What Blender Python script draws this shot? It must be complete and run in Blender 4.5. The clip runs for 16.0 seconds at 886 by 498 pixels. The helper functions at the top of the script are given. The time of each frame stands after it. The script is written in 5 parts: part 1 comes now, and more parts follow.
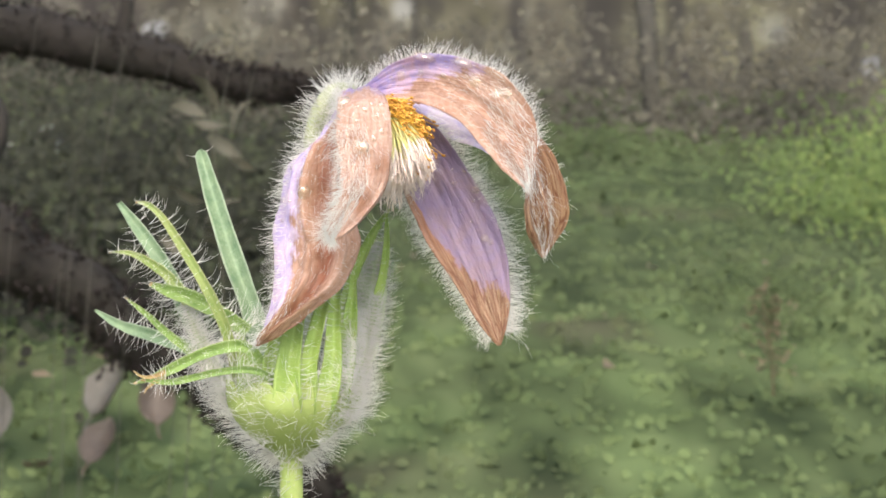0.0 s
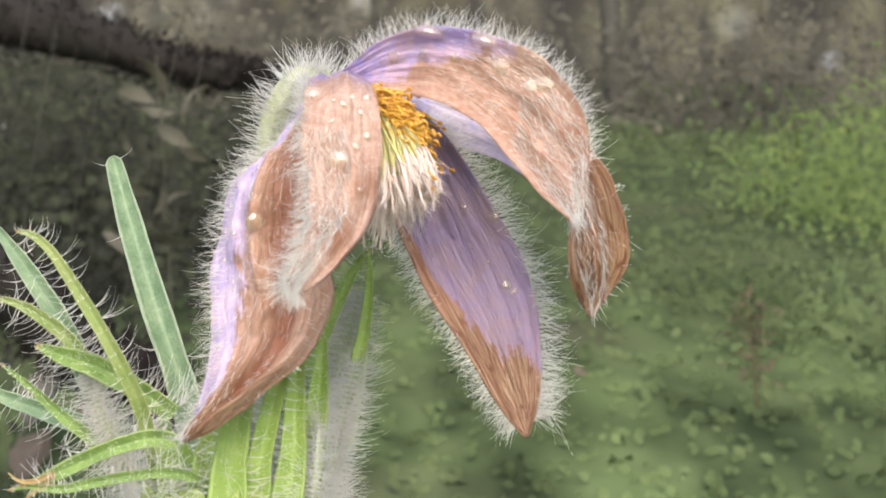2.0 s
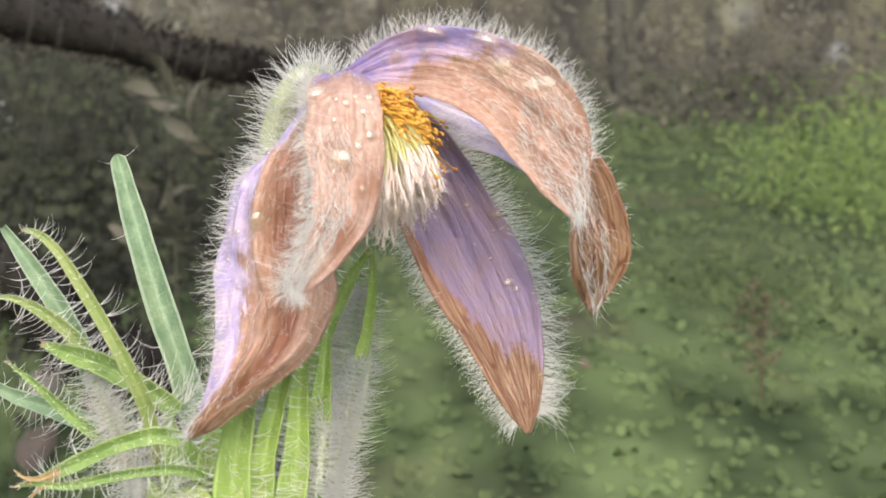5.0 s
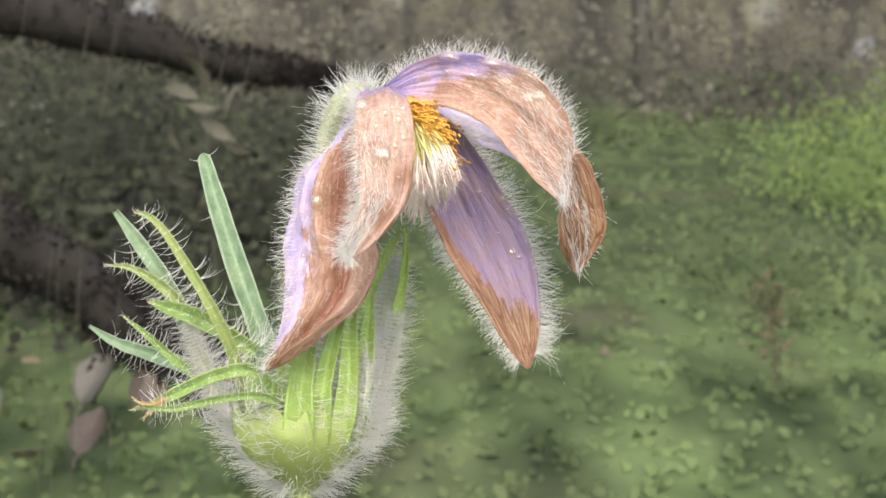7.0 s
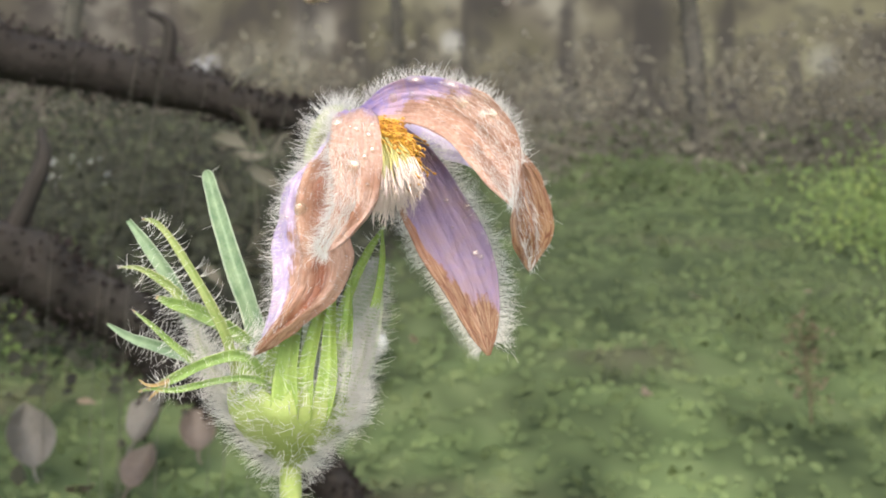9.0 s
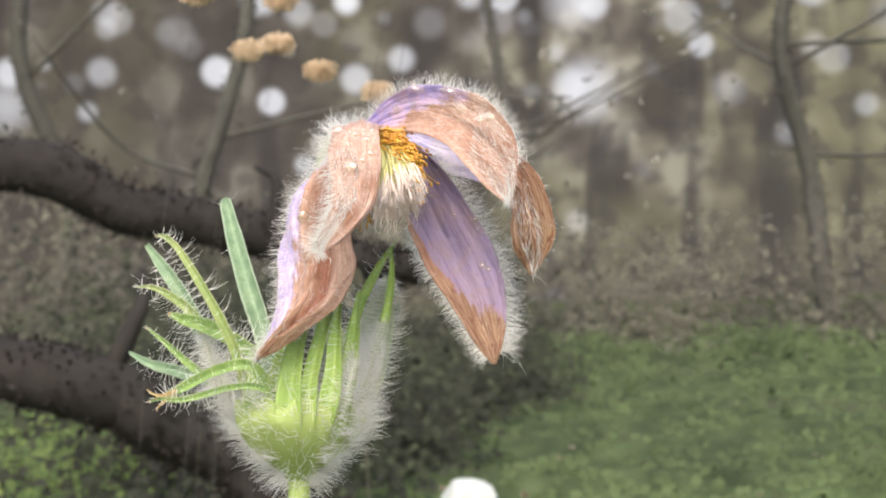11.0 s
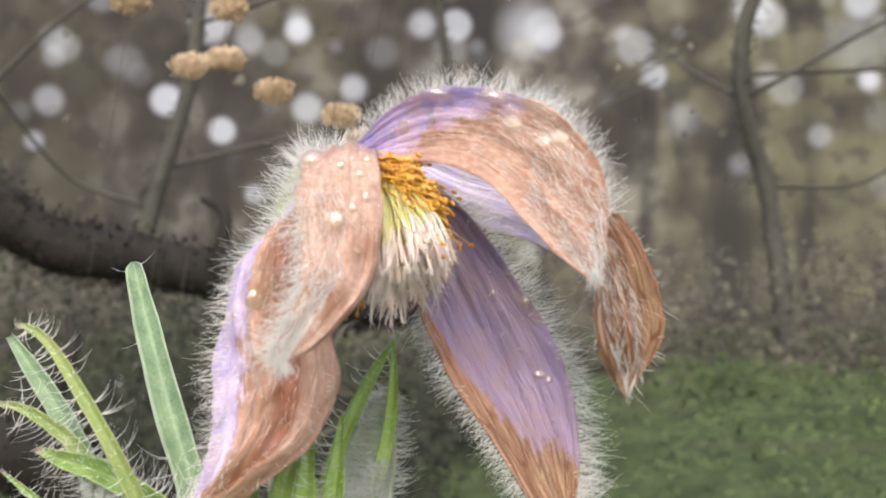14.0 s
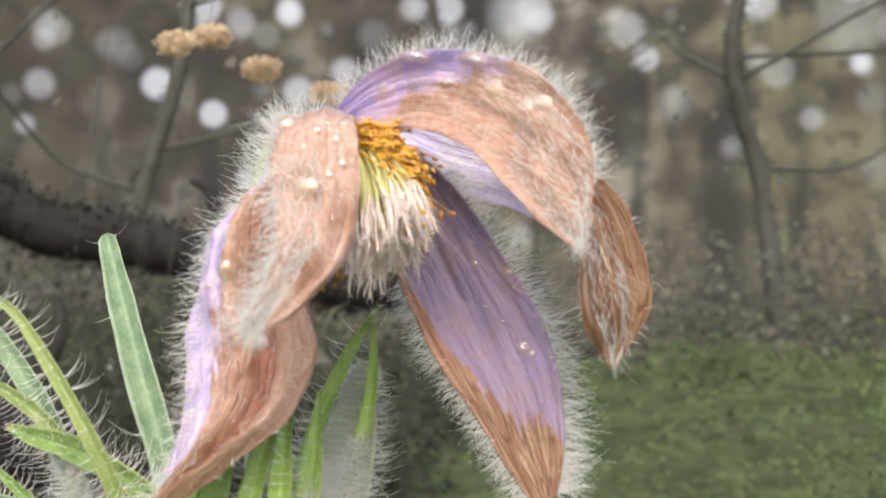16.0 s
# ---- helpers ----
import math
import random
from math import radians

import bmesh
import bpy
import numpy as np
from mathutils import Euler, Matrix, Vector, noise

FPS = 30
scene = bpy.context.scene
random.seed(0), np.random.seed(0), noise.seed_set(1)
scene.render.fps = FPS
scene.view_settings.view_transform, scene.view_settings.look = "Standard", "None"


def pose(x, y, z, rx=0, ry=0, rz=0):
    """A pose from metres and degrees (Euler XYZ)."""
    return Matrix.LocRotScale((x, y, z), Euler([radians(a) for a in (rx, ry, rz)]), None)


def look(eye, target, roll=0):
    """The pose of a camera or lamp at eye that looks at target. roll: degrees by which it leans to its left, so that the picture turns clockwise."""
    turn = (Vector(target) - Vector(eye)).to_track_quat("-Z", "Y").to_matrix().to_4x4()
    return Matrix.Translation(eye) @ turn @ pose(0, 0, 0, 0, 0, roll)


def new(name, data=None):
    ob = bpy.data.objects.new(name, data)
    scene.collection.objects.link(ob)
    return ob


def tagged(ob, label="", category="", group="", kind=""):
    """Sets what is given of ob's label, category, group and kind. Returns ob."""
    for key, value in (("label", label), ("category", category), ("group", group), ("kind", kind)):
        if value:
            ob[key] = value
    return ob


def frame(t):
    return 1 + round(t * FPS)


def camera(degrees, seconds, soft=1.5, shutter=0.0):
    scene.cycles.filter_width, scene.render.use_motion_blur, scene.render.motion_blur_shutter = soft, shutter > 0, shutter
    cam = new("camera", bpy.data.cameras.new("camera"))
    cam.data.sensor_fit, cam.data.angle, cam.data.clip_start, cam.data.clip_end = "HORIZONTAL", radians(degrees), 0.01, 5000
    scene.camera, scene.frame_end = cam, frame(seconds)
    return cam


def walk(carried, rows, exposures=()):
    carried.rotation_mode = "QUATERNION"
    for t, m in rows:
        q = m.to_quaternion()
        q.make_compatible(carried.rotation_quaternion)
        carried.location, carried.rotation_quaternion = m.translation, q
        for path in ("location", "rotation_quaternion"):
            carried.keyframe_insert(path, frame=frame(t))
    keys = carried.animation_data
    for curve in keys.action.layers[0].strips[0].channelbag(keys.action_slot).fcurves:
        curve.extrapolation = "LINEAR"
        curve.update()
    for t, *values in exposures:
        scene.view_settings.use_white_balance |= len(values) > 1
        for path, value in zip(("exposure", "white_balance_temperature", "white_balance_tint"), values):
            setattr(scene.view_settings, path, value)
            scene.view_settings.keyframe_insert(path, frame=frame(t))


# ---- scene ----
# ---- camera and its walk ----
cam = camera(31.28, 16.0, soft=1.5)
cam.data.dof.use_dof = True
cam.data.dof.focus_distance = 0.174
cam.data.dof.aperture_fstop = 80.0
cam.data.dof.aperture_blades = 0
walk(cam, [
    (0.0, pose(0.00002, -0.20333, 0.21603, 82.69, -0.29, 0.03)),
    (0.5, pose(-0.00326, -0.16479, 0.21195, 82.21, -0.56, -0.88)),
    (1.0, pose(-0.00456, -0.14415, 0.21271, 82.04, -0.81, -1.23)),
    (1.5, pose(-0.00497, -0.14403, 0.21487, 82.18, -0.96, -1.23)),
    (2.0, pose(-0.00473, -0.14435, 0.21432, 82.30, -1.12, -1.48)),
    (2.5, pose(-0.00569, -0.14406, 0.21307, 82.02, -1.23, -1.69)),
    (3.0, pose(-0.00482, -0.14438, 0.21456, 82.20, -1.31, -1.62)),
    (3.5, pose(-0.00361, -0.14432, 0.21593, 82.23, -1.25, -1.44)),
    (4.0, pose(-0.00458, -0.14442, 0.21556, 82.13, -1.12, -1.56)),
    (4.2, pose(-0.00443, -0.14456, 0.21502, 82.08, -1.13, -1.49)),
    (6.3, pose(-0.00490, -0.14920, 0.21500, 81.80, -0.75, -1.00)),
    (6.5, pose(-0.00535, -0.15551, 0.21530, 81.50, -0.69, -0.93)),
    (7.0, pose(-0.00414, -0.18668, 0.21824, 81.92, -0.53, -0.30)),
    (7.5, pose(-0.00523, -0.20050, 0.22122, 82.10, -0.65, -0.51)),
    (8.0, pose(-0.00390, -0.21337, 0.22228, 82.38, -0.69, -0.16)),
    (8.2, pose(-0.00350, -0.21306, 0.22348, 82.03, -0.56, -0.14)),
    (10.3, pose(0.02844, -0.21181, 0.19115, 88.87, 0.87, 5.90)),
    (10.5, pose(0.02703, -0.21157, 0.19009, 89.25, 1.01, 5.96)),
    (11.0, pose(0.02478, -0.21324, 0.19111, 90.57, 1.08, 6.51)),
    (11.5, pose(0.02195, -0.21246, 0.19448, 91.03, 1.13, 6.20)),
    (12.0, pose(0.01151, -0.14148, 0.19101, 92.10, 1.15, 4.84)),
    (12.5, pose(0.00933, -0.13726, 0.19302, 91.98, 1.09, 4.63)),
    (13.0, pose(0.00982, -0.13651, 0.19365, 91.91, 1.11, 4.68)),
    (13.5, pose(0.00891, -0.13493, 0.19722, 91.68, 0.98, 4.64)),
    (14.0, pose(0.00865, -0.13406, 0.19802, 91.62, 0.99, 4.72)),
    (14.5, pose(0.00837, -0.13376, 0.19827, 91.69, 1.03, 4.80)),
    (15.0, pose(0.00722, -0.13329, 0.20051, 91.68, 0.90, 4.69)),
    (15.5, pose(0.00758, -0.13140, 0.20071, 91.47, 0.91, 4.65)),
    (16.0, pose(0.00922, -0.12984, 0.19693, 91.02, 1.07, 4.44)),
], exposures=[(0.0, 0.63), (0.3, 0.6), (1.0, 0.48), (4.2, 0.47), (6.4, 0.48), (7.0, 0.6), (8.2, 0.64), (10.3, 0.66), (11.5, 0.64), (12.0, 0.48), (16.0, 0.46)])

# ---- world, sun ----
world = bpy.data.worlds.new("sky")
scene.world = world
world.use_nodes = True
wn = world.node_tree.nodes
sky = wn.new("ShaderNodeTexSky")
sky.sky_type = "NISHITA"
sky.sun_disc = False
SUN_ELEV, SUN_AZ = 50.0, 180.0      # degrees; azimuth from +y towards +x
sky.sun_elevation = radians(SUN_ELEV)
sky.sun_rotation = radians(SUN_AZ)
sky.air_density, sky.dust_density, sky.ozone_density = 1.0, 4.0, 1.0
world.node_tree.links.new(sky.outputs[0], wn["Background"].inputs[0])
wn["Background"].inputs[1].default_value = 0.36
sun_data = bpy.data.lights.new("sun", "SUN")
sun_data.energy, sun_data.angle, sun_data.color = 0.78, radians(60), (1.0, 0.965, 0.92)
sun = new("sun", sun_data)
e, a = radians(SUN_ELEV), radians(SUN_AZ)
sun.matrix_world = look((4 * math.sin(a) * math.cos(e), 4 * math.cos(a) * math.cos(e), 4 * math.sin(e)), (0, 0, 0))

# ---- materials ----
def material(name):
    m = bpy.data.materials.new(name)
    m.use_nodes = True
    nt = m.node_tree
    for n in list(nt.nodes):
        nt.nodes.remove(n)
    return m, nt


def node(nt, kind, ins=None, **props):
    n = nt.nodes.new(kind)
    for k, v in props.items():
        setattr(n, k, v)
    for k, v in (ins or {}).items():
        if isinstance(v, bpy.types.NodeSocket):
            nt.links.new(v, n.inputs[k])
        else:
            n.inputs[k].default_value = v
    return n


def ramp(nt, fac, stops):
    r = node(nt, "ShaderNodeValToRGB", {0: fac})
    el = r.color_ramp.elements
    while len(el) < len(stops):
        el.new(0.5)
    for s, (p, c) in zip(el, stops):
        s.position, s.color = p, (*c, 1)
    return r.outputs[0]


def mixcol(nt, fac, c1, c2, mode="MIX"):
    n = node(nt, "ShaderNodeMix", {0: fac}, data_type="RGBA", blend_type=mode)
    for i, c in ((6, c1), (7, c2)):
        if isinstance(c, bpy.types.NodeSocket):
            nt.links.new(c, n.inputs[i])
        else:
            n.inputs[i].default_value = (*c, 1)
    return n.outputs[2]


def maths(nt, op, *vals, clamp=False):
    return node(nt, "ShaderNodeMath", dict(enumerate(vals)), operation=op, use_clamp=clamp).outputs[0]


def noise_tex(nt, vec, scale, detail=3.0, rough=0.55, distortion=0.0):
    return node(nt, "ShaderNodeTexNoise", {"Vector": vec, "Scale": scale, "Detail": detail, "Roughness": rough, "Distortion": distortion})


def leafy(nt, colour, bump, rough, translucent, spec=0.4, glow=None):
    """A thin leaf: gloss on the surface and light passing through."""
    out = node(nt, "ShaderNodeOutputMaterial")
    p = node(nt, "ShaderNodeBsdfPrincipled", {"Base Color": colour, "Roughness": rough, "Specular IOR Level": spec})
    t = node(nt, "ShaderNodeBsdfTranslucent", {"Color": glow or colour})
    if bump is not None:
        nt.links.new(bump, p.inputs["Normal"])
        nt.links.new(bump, t.inputs["Normal"])
    mx = node(nt, "ShaderNodeMixShader", {0: translucent, 1: p.outputs[0], 2: t.outputs[0]})
    nt.links.new(mx.outputs[0], out.inputs[0])


def sepal_material(name, along, across, offset, edge, pale, tip, veins, light, rust, seed):
    """Withered sepal: violet where along*s + across*v + offset runs high, salmon-brown elsewhere, veined lengthwise."""
    m, nt = material(name)
    uv = node(nt, "ShaderNodeUVMap", uv_map="UVMap").outputs[0]
    sep = node(nt, "ShaderNodeSeparateXYZ", {0: uv})
    v, s = sep.outputs[0], sep.outputs[1]          # v: -1..1 across, s: 0..1 along
    gen = node(nt, "ShaderNodeTexCoord").outputs["Object"]
    stretch = node(nt, "ShaderNodeCombineXYZ", {0: maths(nt, "MULTIPLY", v, 1.0), 1: maths(nt, "MULTIPLY", s, 0.16), 2: seed})
    blot = noise_tex(nt, gen, 330.0, 4.0, 0.65).outputs[0]
    fine = noise_tex(nt, gen, 1900.0, 3.0, 0.6).outputs[0]
    streak = noise_tex(nt, stretch.outputs[0], 7.0, 5.0, 0.68, 0.6).outputs[0]
    wob = node(nt, "ShaderNodeCombineXYZ", {0: maths(nt, "ADD", v, maths(nt, "MULTIPLY", blot, 0.22)), 1: maths(nt, "MULTIPLY", s, 0.35), 2: seed})
    ridge = noise_tex(nt, wob.outputs[0], 7.0, 2.5, 0.55, 0.2).outputs[0]
    ridge2 = noise_tex(nt, wob.outputs[0], 17.0, 1.5, 0.5, 0.3).outputs[0]
    near = maths(nt, "MINIMUM", maths(nt, "ABSOLUTE", maths(nt, "SUBTRACT", ridge, 0.5)), maths(nt, "MULTIPLY", maths(nt, "ABSOLUTE", maths(nt, "SUBTRACT", ridge2, 0.5)), 1.4))
    vein = node(nt, "ShaderNodeMapRange", {0: near, 1: 0.005, 2: 0.028, 3: 1.0, 4: 0.0}).outputs[0]
    wavy = maths(nt, "ADD", maths(nt, "MULTIPLY", v, 21.0), maths(nt, "MULTIPLY", noise_tex(nt, wob.outputs[0], 4.5, 2.0, 0.5).outputs[0], 16.0))
    wavy = node(nt, "ShaderNodeMapRange", {0: maths(nt, "ABSOLUTE", maths(nt, "SINE", wavy)), 1: 0.08, 2: 0.36, 3: 1.0, 4: 0.0}).outputs[0]
    wavy = maths(nt, "MULTIPLY", wavy, node(nt, "ShaderNodeMapRange", {0: fine, 1: 0.3, 2: 0.55, 3: 0.25, 4: 0.85}).outputs[0])
    cell = node(nt, "ShaderNodeCombineXYZ", {0: maths(nt, "ADD", maths(nt, "MULTIPLY", v, 7.5), maths(nt, "MULTIPLY", streak, 1.8)), 1: maths(nt, "MULTIPLY", s, 6.5), 2: seed})
    net = node(nt, "ShaderNodeTexVoronoi", {"Vector": cell.outputs[0], "Scale": 1.0}, feature="DISTANCE_TO_EDGE").outputs[0]
    net = node(nt, "ShaderNodeMapRange", {0: net, 1: 0.02, 2: 0.12, 3: 1.0, 4: 0.0}).outputs[0]
    vein = maths(nt, "MAXIMUM", maths(nt, "MULTIPLY", maths(nt, "MAXIMUM", vein, wavy), 0.7), net)
    mask = maths(nt, "ADD", maths(nt, "MULTIPLY", s, along), maths(nt, "MULTIPLY", v, across))
    mask = maths(nt, "ADD", mask, offset)
    mask = maths(nt, "ADD", mask, maths(nt, "MULTIPLY", maths(nt, "SUBTRACT", blot, 0.5), 1.3))
    mask = maths(nt, "ADD", mask, maths(nt, "MULTIPLY", maths(nt, "SUBTRACT", streak, 0.5), 0.8))
    mask = maths(nt, "SUBTRACT", mask, maths(nt, "MULTIPLY", maths(nt, "POWER", maths(nt, "MAXIMUM", maths(nt, "MULTIPLY", v, -1.0), 0.0), 5.0), edge))
    fac = node(nt, "ShaderNodeMapRange", {0: mask, 1: -0.08, 2: 0.16}, interpolation_type="SMOOTHSTEP").outputs[0]
    brown = ramp(nt, streak, [(0.28, (0.20, 0.075, 0.030)), (0.40, (0.43, 0.195, 0.092)), (0.55, (0.59, 0.345, 0.225)), (0.75, (0.70, 0.51, 0.42))])
    big = noise_tex(nt, gen, 190.0, 3.5, 0.62).outputs[0]
    brown = mixcol(nt, pale, brown, ramp(nt, fine, [(0.35, (0.53, 0.335, 0.245)), (0.65, (0.70, 0.515, 0.42))]))
    brown = mixcol(nt, maths(nt, "MULTIPLY", node(nt, "ShaderNodeMapRange", {0: big, 1: 0.46, 2: 0.66}).outputs[0], maths(nt, "ADD", 0.2, maths(nt, "MULTIPLY", s, 0.8))), brown, (0.36, 0.155, 0.075))
    far_tip = node(nt, "ShaderNodeMapRange", {0: s, 1: tip, 2: tip + 0.2}, interpolation_type="SMOOTHSTEP").outputs[0]
    brown = mixcol(nt, maths(nt, "MULTIPLY", far_tip, 0.9), brown, ramp(nt, streak, [(0.3, (0.30, 0.165, 0.085)), (0.5, (0.43, 0.275, 0.16)), (0.7, (0.55, 0.39, 0.25))]))
    violet = ramp(nt, streak, [(0.25, (0.30, 0.225, 0.37)), (0.5, (0.35, 0.265, 0.41)), (0.75, (0.41, 0.32, 0.46))])
    violet = mixcol(nt, node(nt, "ShaderNodeMapRange", {0: blot, 1: 0.42, 2: 0.62, 3: 0.05, 4: 0.65}).outputs[0], violet, (0.40, 0.275, 0.27))
    faded = [(0.42, (0.50, 0.415, 0.76)), (0.60, (0.74, 0.55, 0.68))]
    if light >= 1:
        faded = [(0.4, (0.50, 0.425, 0.69)), (0.6, (0.68, 0.555, 0.68))] if light < 2 else [(0.4, (0.66, 0.60, 0.82)), (0.6, (0.82, 0.74, 0.84))]
    violet = mixcol(nt, min(light, 1.0), violet, ramp(nt, blot, faded))
    strip = maths(nt, "ABSOLUTE", maths(nt, "SUBTRACT", maths(nt, "ADD", v, maths(nt, "MULTIPLY", blot, 0.3)), 0.42))
    strip = node(nt, "ShaderNodeMapRange", {0: strip, 1: 0.30, 2: 0.06}, interpolation_type="SMOOTHSTEP").outputs[0]
    brown = mixcol(nt, maths(nt, "MULTIPLY", strip, rust), brown, (0.30, 0.085, 0.04))
    col = mixcol(nt, fac, brown, violet)
    col = mixcol(nt, maths(nt, "MULTIPLY", maths(nt, "MULTIPLY", vein, maths(nt, "ADD", veins, maths(nt, "MULTIPLY", far_tip, 0.5))), maths(nt, "SUBTRACT", 1.0, maths(nt, "MULTIPLY", fac, 0.8))), col, mixcol(nt, fac, (0.17, 0.06, 0.025), (0.34, 0.18, 0.30)))
    hgt = maths(nt, "ADD", maths(nt, "MULTIPLY", streak, 0.15), maths(nt, "ADD", maths(nt, "MULTIPLY", fine, 0.22), maths(nt, "ADD", maths(nt, "ADD", maths(nt, "MULTIPLY", blot, 0.5), maths(nt, "MULTIPLY", big, 0.8)), maths(nt, "MULTIPLY", vein, -0.22))))
    bump = node(nt, "ShaderNodeBump", {"Height": hgt, "Strength": 0.75, "Distance": 0.0006})
    leafy(nt, col, bump.outputs[0], 0.36, 0.40, 0.5)
    return m


def green_material(name, dark, light, yellow, scale, rough=0.5, translucent=0.35):
    m, nt = material(name)
    gen = node(nt, "ShaderNodeTexCoord").outputs["Object"]
    rnd = node(nt, "ShaderNodeObjectInfo").outputs["Random"]
    n1 = noise_tex(nt, gen, scale, 4.0, 0.6).outputs[0]
    n2 = noise_tex(nt, gen, scale * 6, 3.0, 0.6).outputs[0]
    col = ramp(nt, n1, [(0.3, dark), (0.7, light)])
    col = mixcol(nt, maths(nt, "MULTIPLY", n2, 0.45), col, yellow)
    col = mixcol(nt, maths(nt, "MULTIPLY", rnd, 0.25), col, light)
    bump = node(nt, "ShaderNodeBump", {"Height": n2, "Strength": 0.4, "Distance": 0.0003})
    leafy(nt, col, bump.outputs[0], rough, translucent)
    return m


def island_material(name, stops, rough=0.6, translucent=0.3, spec=0.3, own=0.3, drift=22.0):
    """Leaves whose colour drifts from clump to clump, and by the share own from one to the next."""
    m, nt = material(name)
    rnd = node(nt, "ShaderNodeNewGeometry").outputs["Random Per Island"]
    gen = node(nt, "ShaderNodeTexCoord").outputs["Object"]
    n1 = node(nt, "ShaderNodeMapRange", {0: noise_tex(nt, gen, drift, 1.5, 0.5).outputs[0], 1: 0.3, 2: 0.7}).outputs[0]
    col = ramp(nt, maths(nt, "ADD", maths(nt, "MULTIPLY", rnd, own), maths(nt, "MULTIPLY", n1, 1.0 - own)), stops)
    leafy(nt, col, None, rough, translucent, spec)
    return m


def hair_material():
    m, nt = material("silky_hair")
    rnd = node(nt, "ShaderNodeNewGeometry").outputs["Random Per Island"]
    col = ramp(nt, rnd, [(0.0, (0.78, 0.765, 0.715)), (1.0, (0.92, 0.91, 0.87))])
    leafy(nt, col, None, 0.3, 0.62, 0.6)
    return m


def droplet_material():
    m, nt = material("rain_water")
    out = node(nt, "ShaderNodeOutputMaterial")
    clear = node(nt, "ShaderNodeBsdfTransparent")
    bent = node(nt, "ShaderNodeBsdfRefraction", {"Roughness": 0.0, "IOR": 1.33})
    inner = node(nt, "ShaderNodeMixShader", {0: 0.4, 1: clear.outputs[0], 2: bent.outputs[0]})
    # peach diffuse share stands in for the golden light gathered inside a drop
    glow = node(nt, "ShaderNodeBsdfDiffuse", {"Color": (1.0, 0.76, 0.50, 1)})
    inner = node(nt, "ShaderNodeMixShader", {0: 0.14, 1: inner.outputs[0], 2: glow.outputs[0]})
    shine = node(nt, "ShaderNodeBsdfGlossy", {"Color": (1.0, 0.93, 0.82, 1), "Roughness": 0.06})
    face = node(nt, "ShaderNodeLayerWeight", {"Blend": 0.5}).outputs["Facing"]
    gloss = maths(nt, "ADD", 0.11, maths(nt, "MULTIPLY", maths(nt, "POWER", face, 3.0), 0.5))
    mx = node(nt, "ShaderNodeMixShader", {0: gloss, 1: inner.outputs[0], 2: shine.outputs[0]})
    nt.links.new(mx.outputs[0], out.inputs[0])
    return m


def bark_material(name, dark, light, scale):
    m, nt = material(name)
    gen = node(nt, "ShaderNodeTexCoord").outputs["Object"]
    n1 = noise_tex(nt, gen, scale, 5.0, 0.65).outputs[0]
    n2 = noise_tex(nt, gen, scale * 0.2, 3.0, 0.6).outputs[0]
    col = ramp(nt, n1, [(0.3, dark), (0.75, light)])
    col = mixcol(nt, maths(nt, "MULTIPLY", n2, 0.4), col, (light[0] * 1.2, light[1] * 1.4, light[2]))
    bump = node(nt, "ShaderNodeBump", {"Height": n1, "Strength": 0.8, "Distance": 0.004})
    out = node(nt, "ShaderNodeOutputMaterial")
    p = node(nt, "ShaderNodeBsdfPrincipled", {"Base Color": col, "Roughness": 0.9, "Specular IOR Level": 0.15, "Normal": bump.outputs[0]})
    nt.links.new(p.outputs[0], out.inputs[0])
    return m


def turf_colour(nt):
    """Soft drifts of herb green, with paler and browner patches; the colour turns darker with distance towards the
    wood.
    """
    gen = node(nt, "ShaderNodeTexCoord").outputs["Object"]
    drawn = node(nt, "ShaderNodeMapping", {"Vector": gen, "Scale": (1.0, 0.42, 1.0)}).outputs[0]
    fine = noise_tex(nt, drawn, 30.0, 1.0, 0.5).outputs[0]
    mid = noise_tex(nt, drawn, 13.0, 1.0, 0.5).outputs[0]
    big = noise_tex(nt, gen, 3.1, 2.0, 0.5).outputs[0]
    col = ramp(nt, maths(nt, "ADD", maths(nt, "MULTIPLY", fine, 0.55), maths(nt, "MULTIPLY", mid, 0.45)), [(0.34, (0.024, 0.032, 0.016)), (0.5, (0.052, 0.069, 0.030)), (0.66, (0.096, 0.119, 0.052))])
    col = mixcol(nt, node(nt, "ShaderNodeMapRange", {0: mid, 1: 0.45, 2: 0.75, 3: 0.0, 4: 0.5}, interpolation_type="SMOOTHSTEP").outputs[0], col, (0.095, 0.135, 0.050))
    col = mixcol(nt, node(nt, "ShaderNodeMapRange", {0: big, 1: 0.50, 2: 0.72, 3: 0.0, 4: 0.6}, interpolation_type="SMOOTHSTEP").outputs[0], col, (0.088, 0.076, 0.052))
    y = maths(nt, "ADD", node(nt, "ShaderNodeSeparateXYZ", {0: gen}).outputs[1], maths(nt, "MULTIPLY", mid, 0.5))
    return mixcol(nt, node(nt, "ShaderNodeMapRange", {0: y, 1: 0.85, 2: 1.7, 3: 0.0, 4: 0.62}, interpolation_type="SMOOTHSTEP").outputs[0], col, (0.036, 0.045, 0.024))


def ground_material():
    m, nt = material("mossy_soil")
    gen = node(nt, "ShaderNodeTexCoord").outputs["Object"]
    grain = noise_tex(nt, gen, 240.0, 3.0, 0.6).outputs[0]
    bump = node(nt, "ShaderNodeBump", {"Height": grain, "Strength": 0.25, "Distance": 0.002})
    out = node(nt, "ShaderNodeOutputMaterial")
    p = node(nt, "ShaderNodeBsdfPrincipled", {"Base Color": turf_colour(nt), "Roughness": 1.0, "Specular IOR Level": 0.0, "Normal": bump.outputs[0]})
    nt.links.new(p.outputs[0], out.inputs[0])
    return m


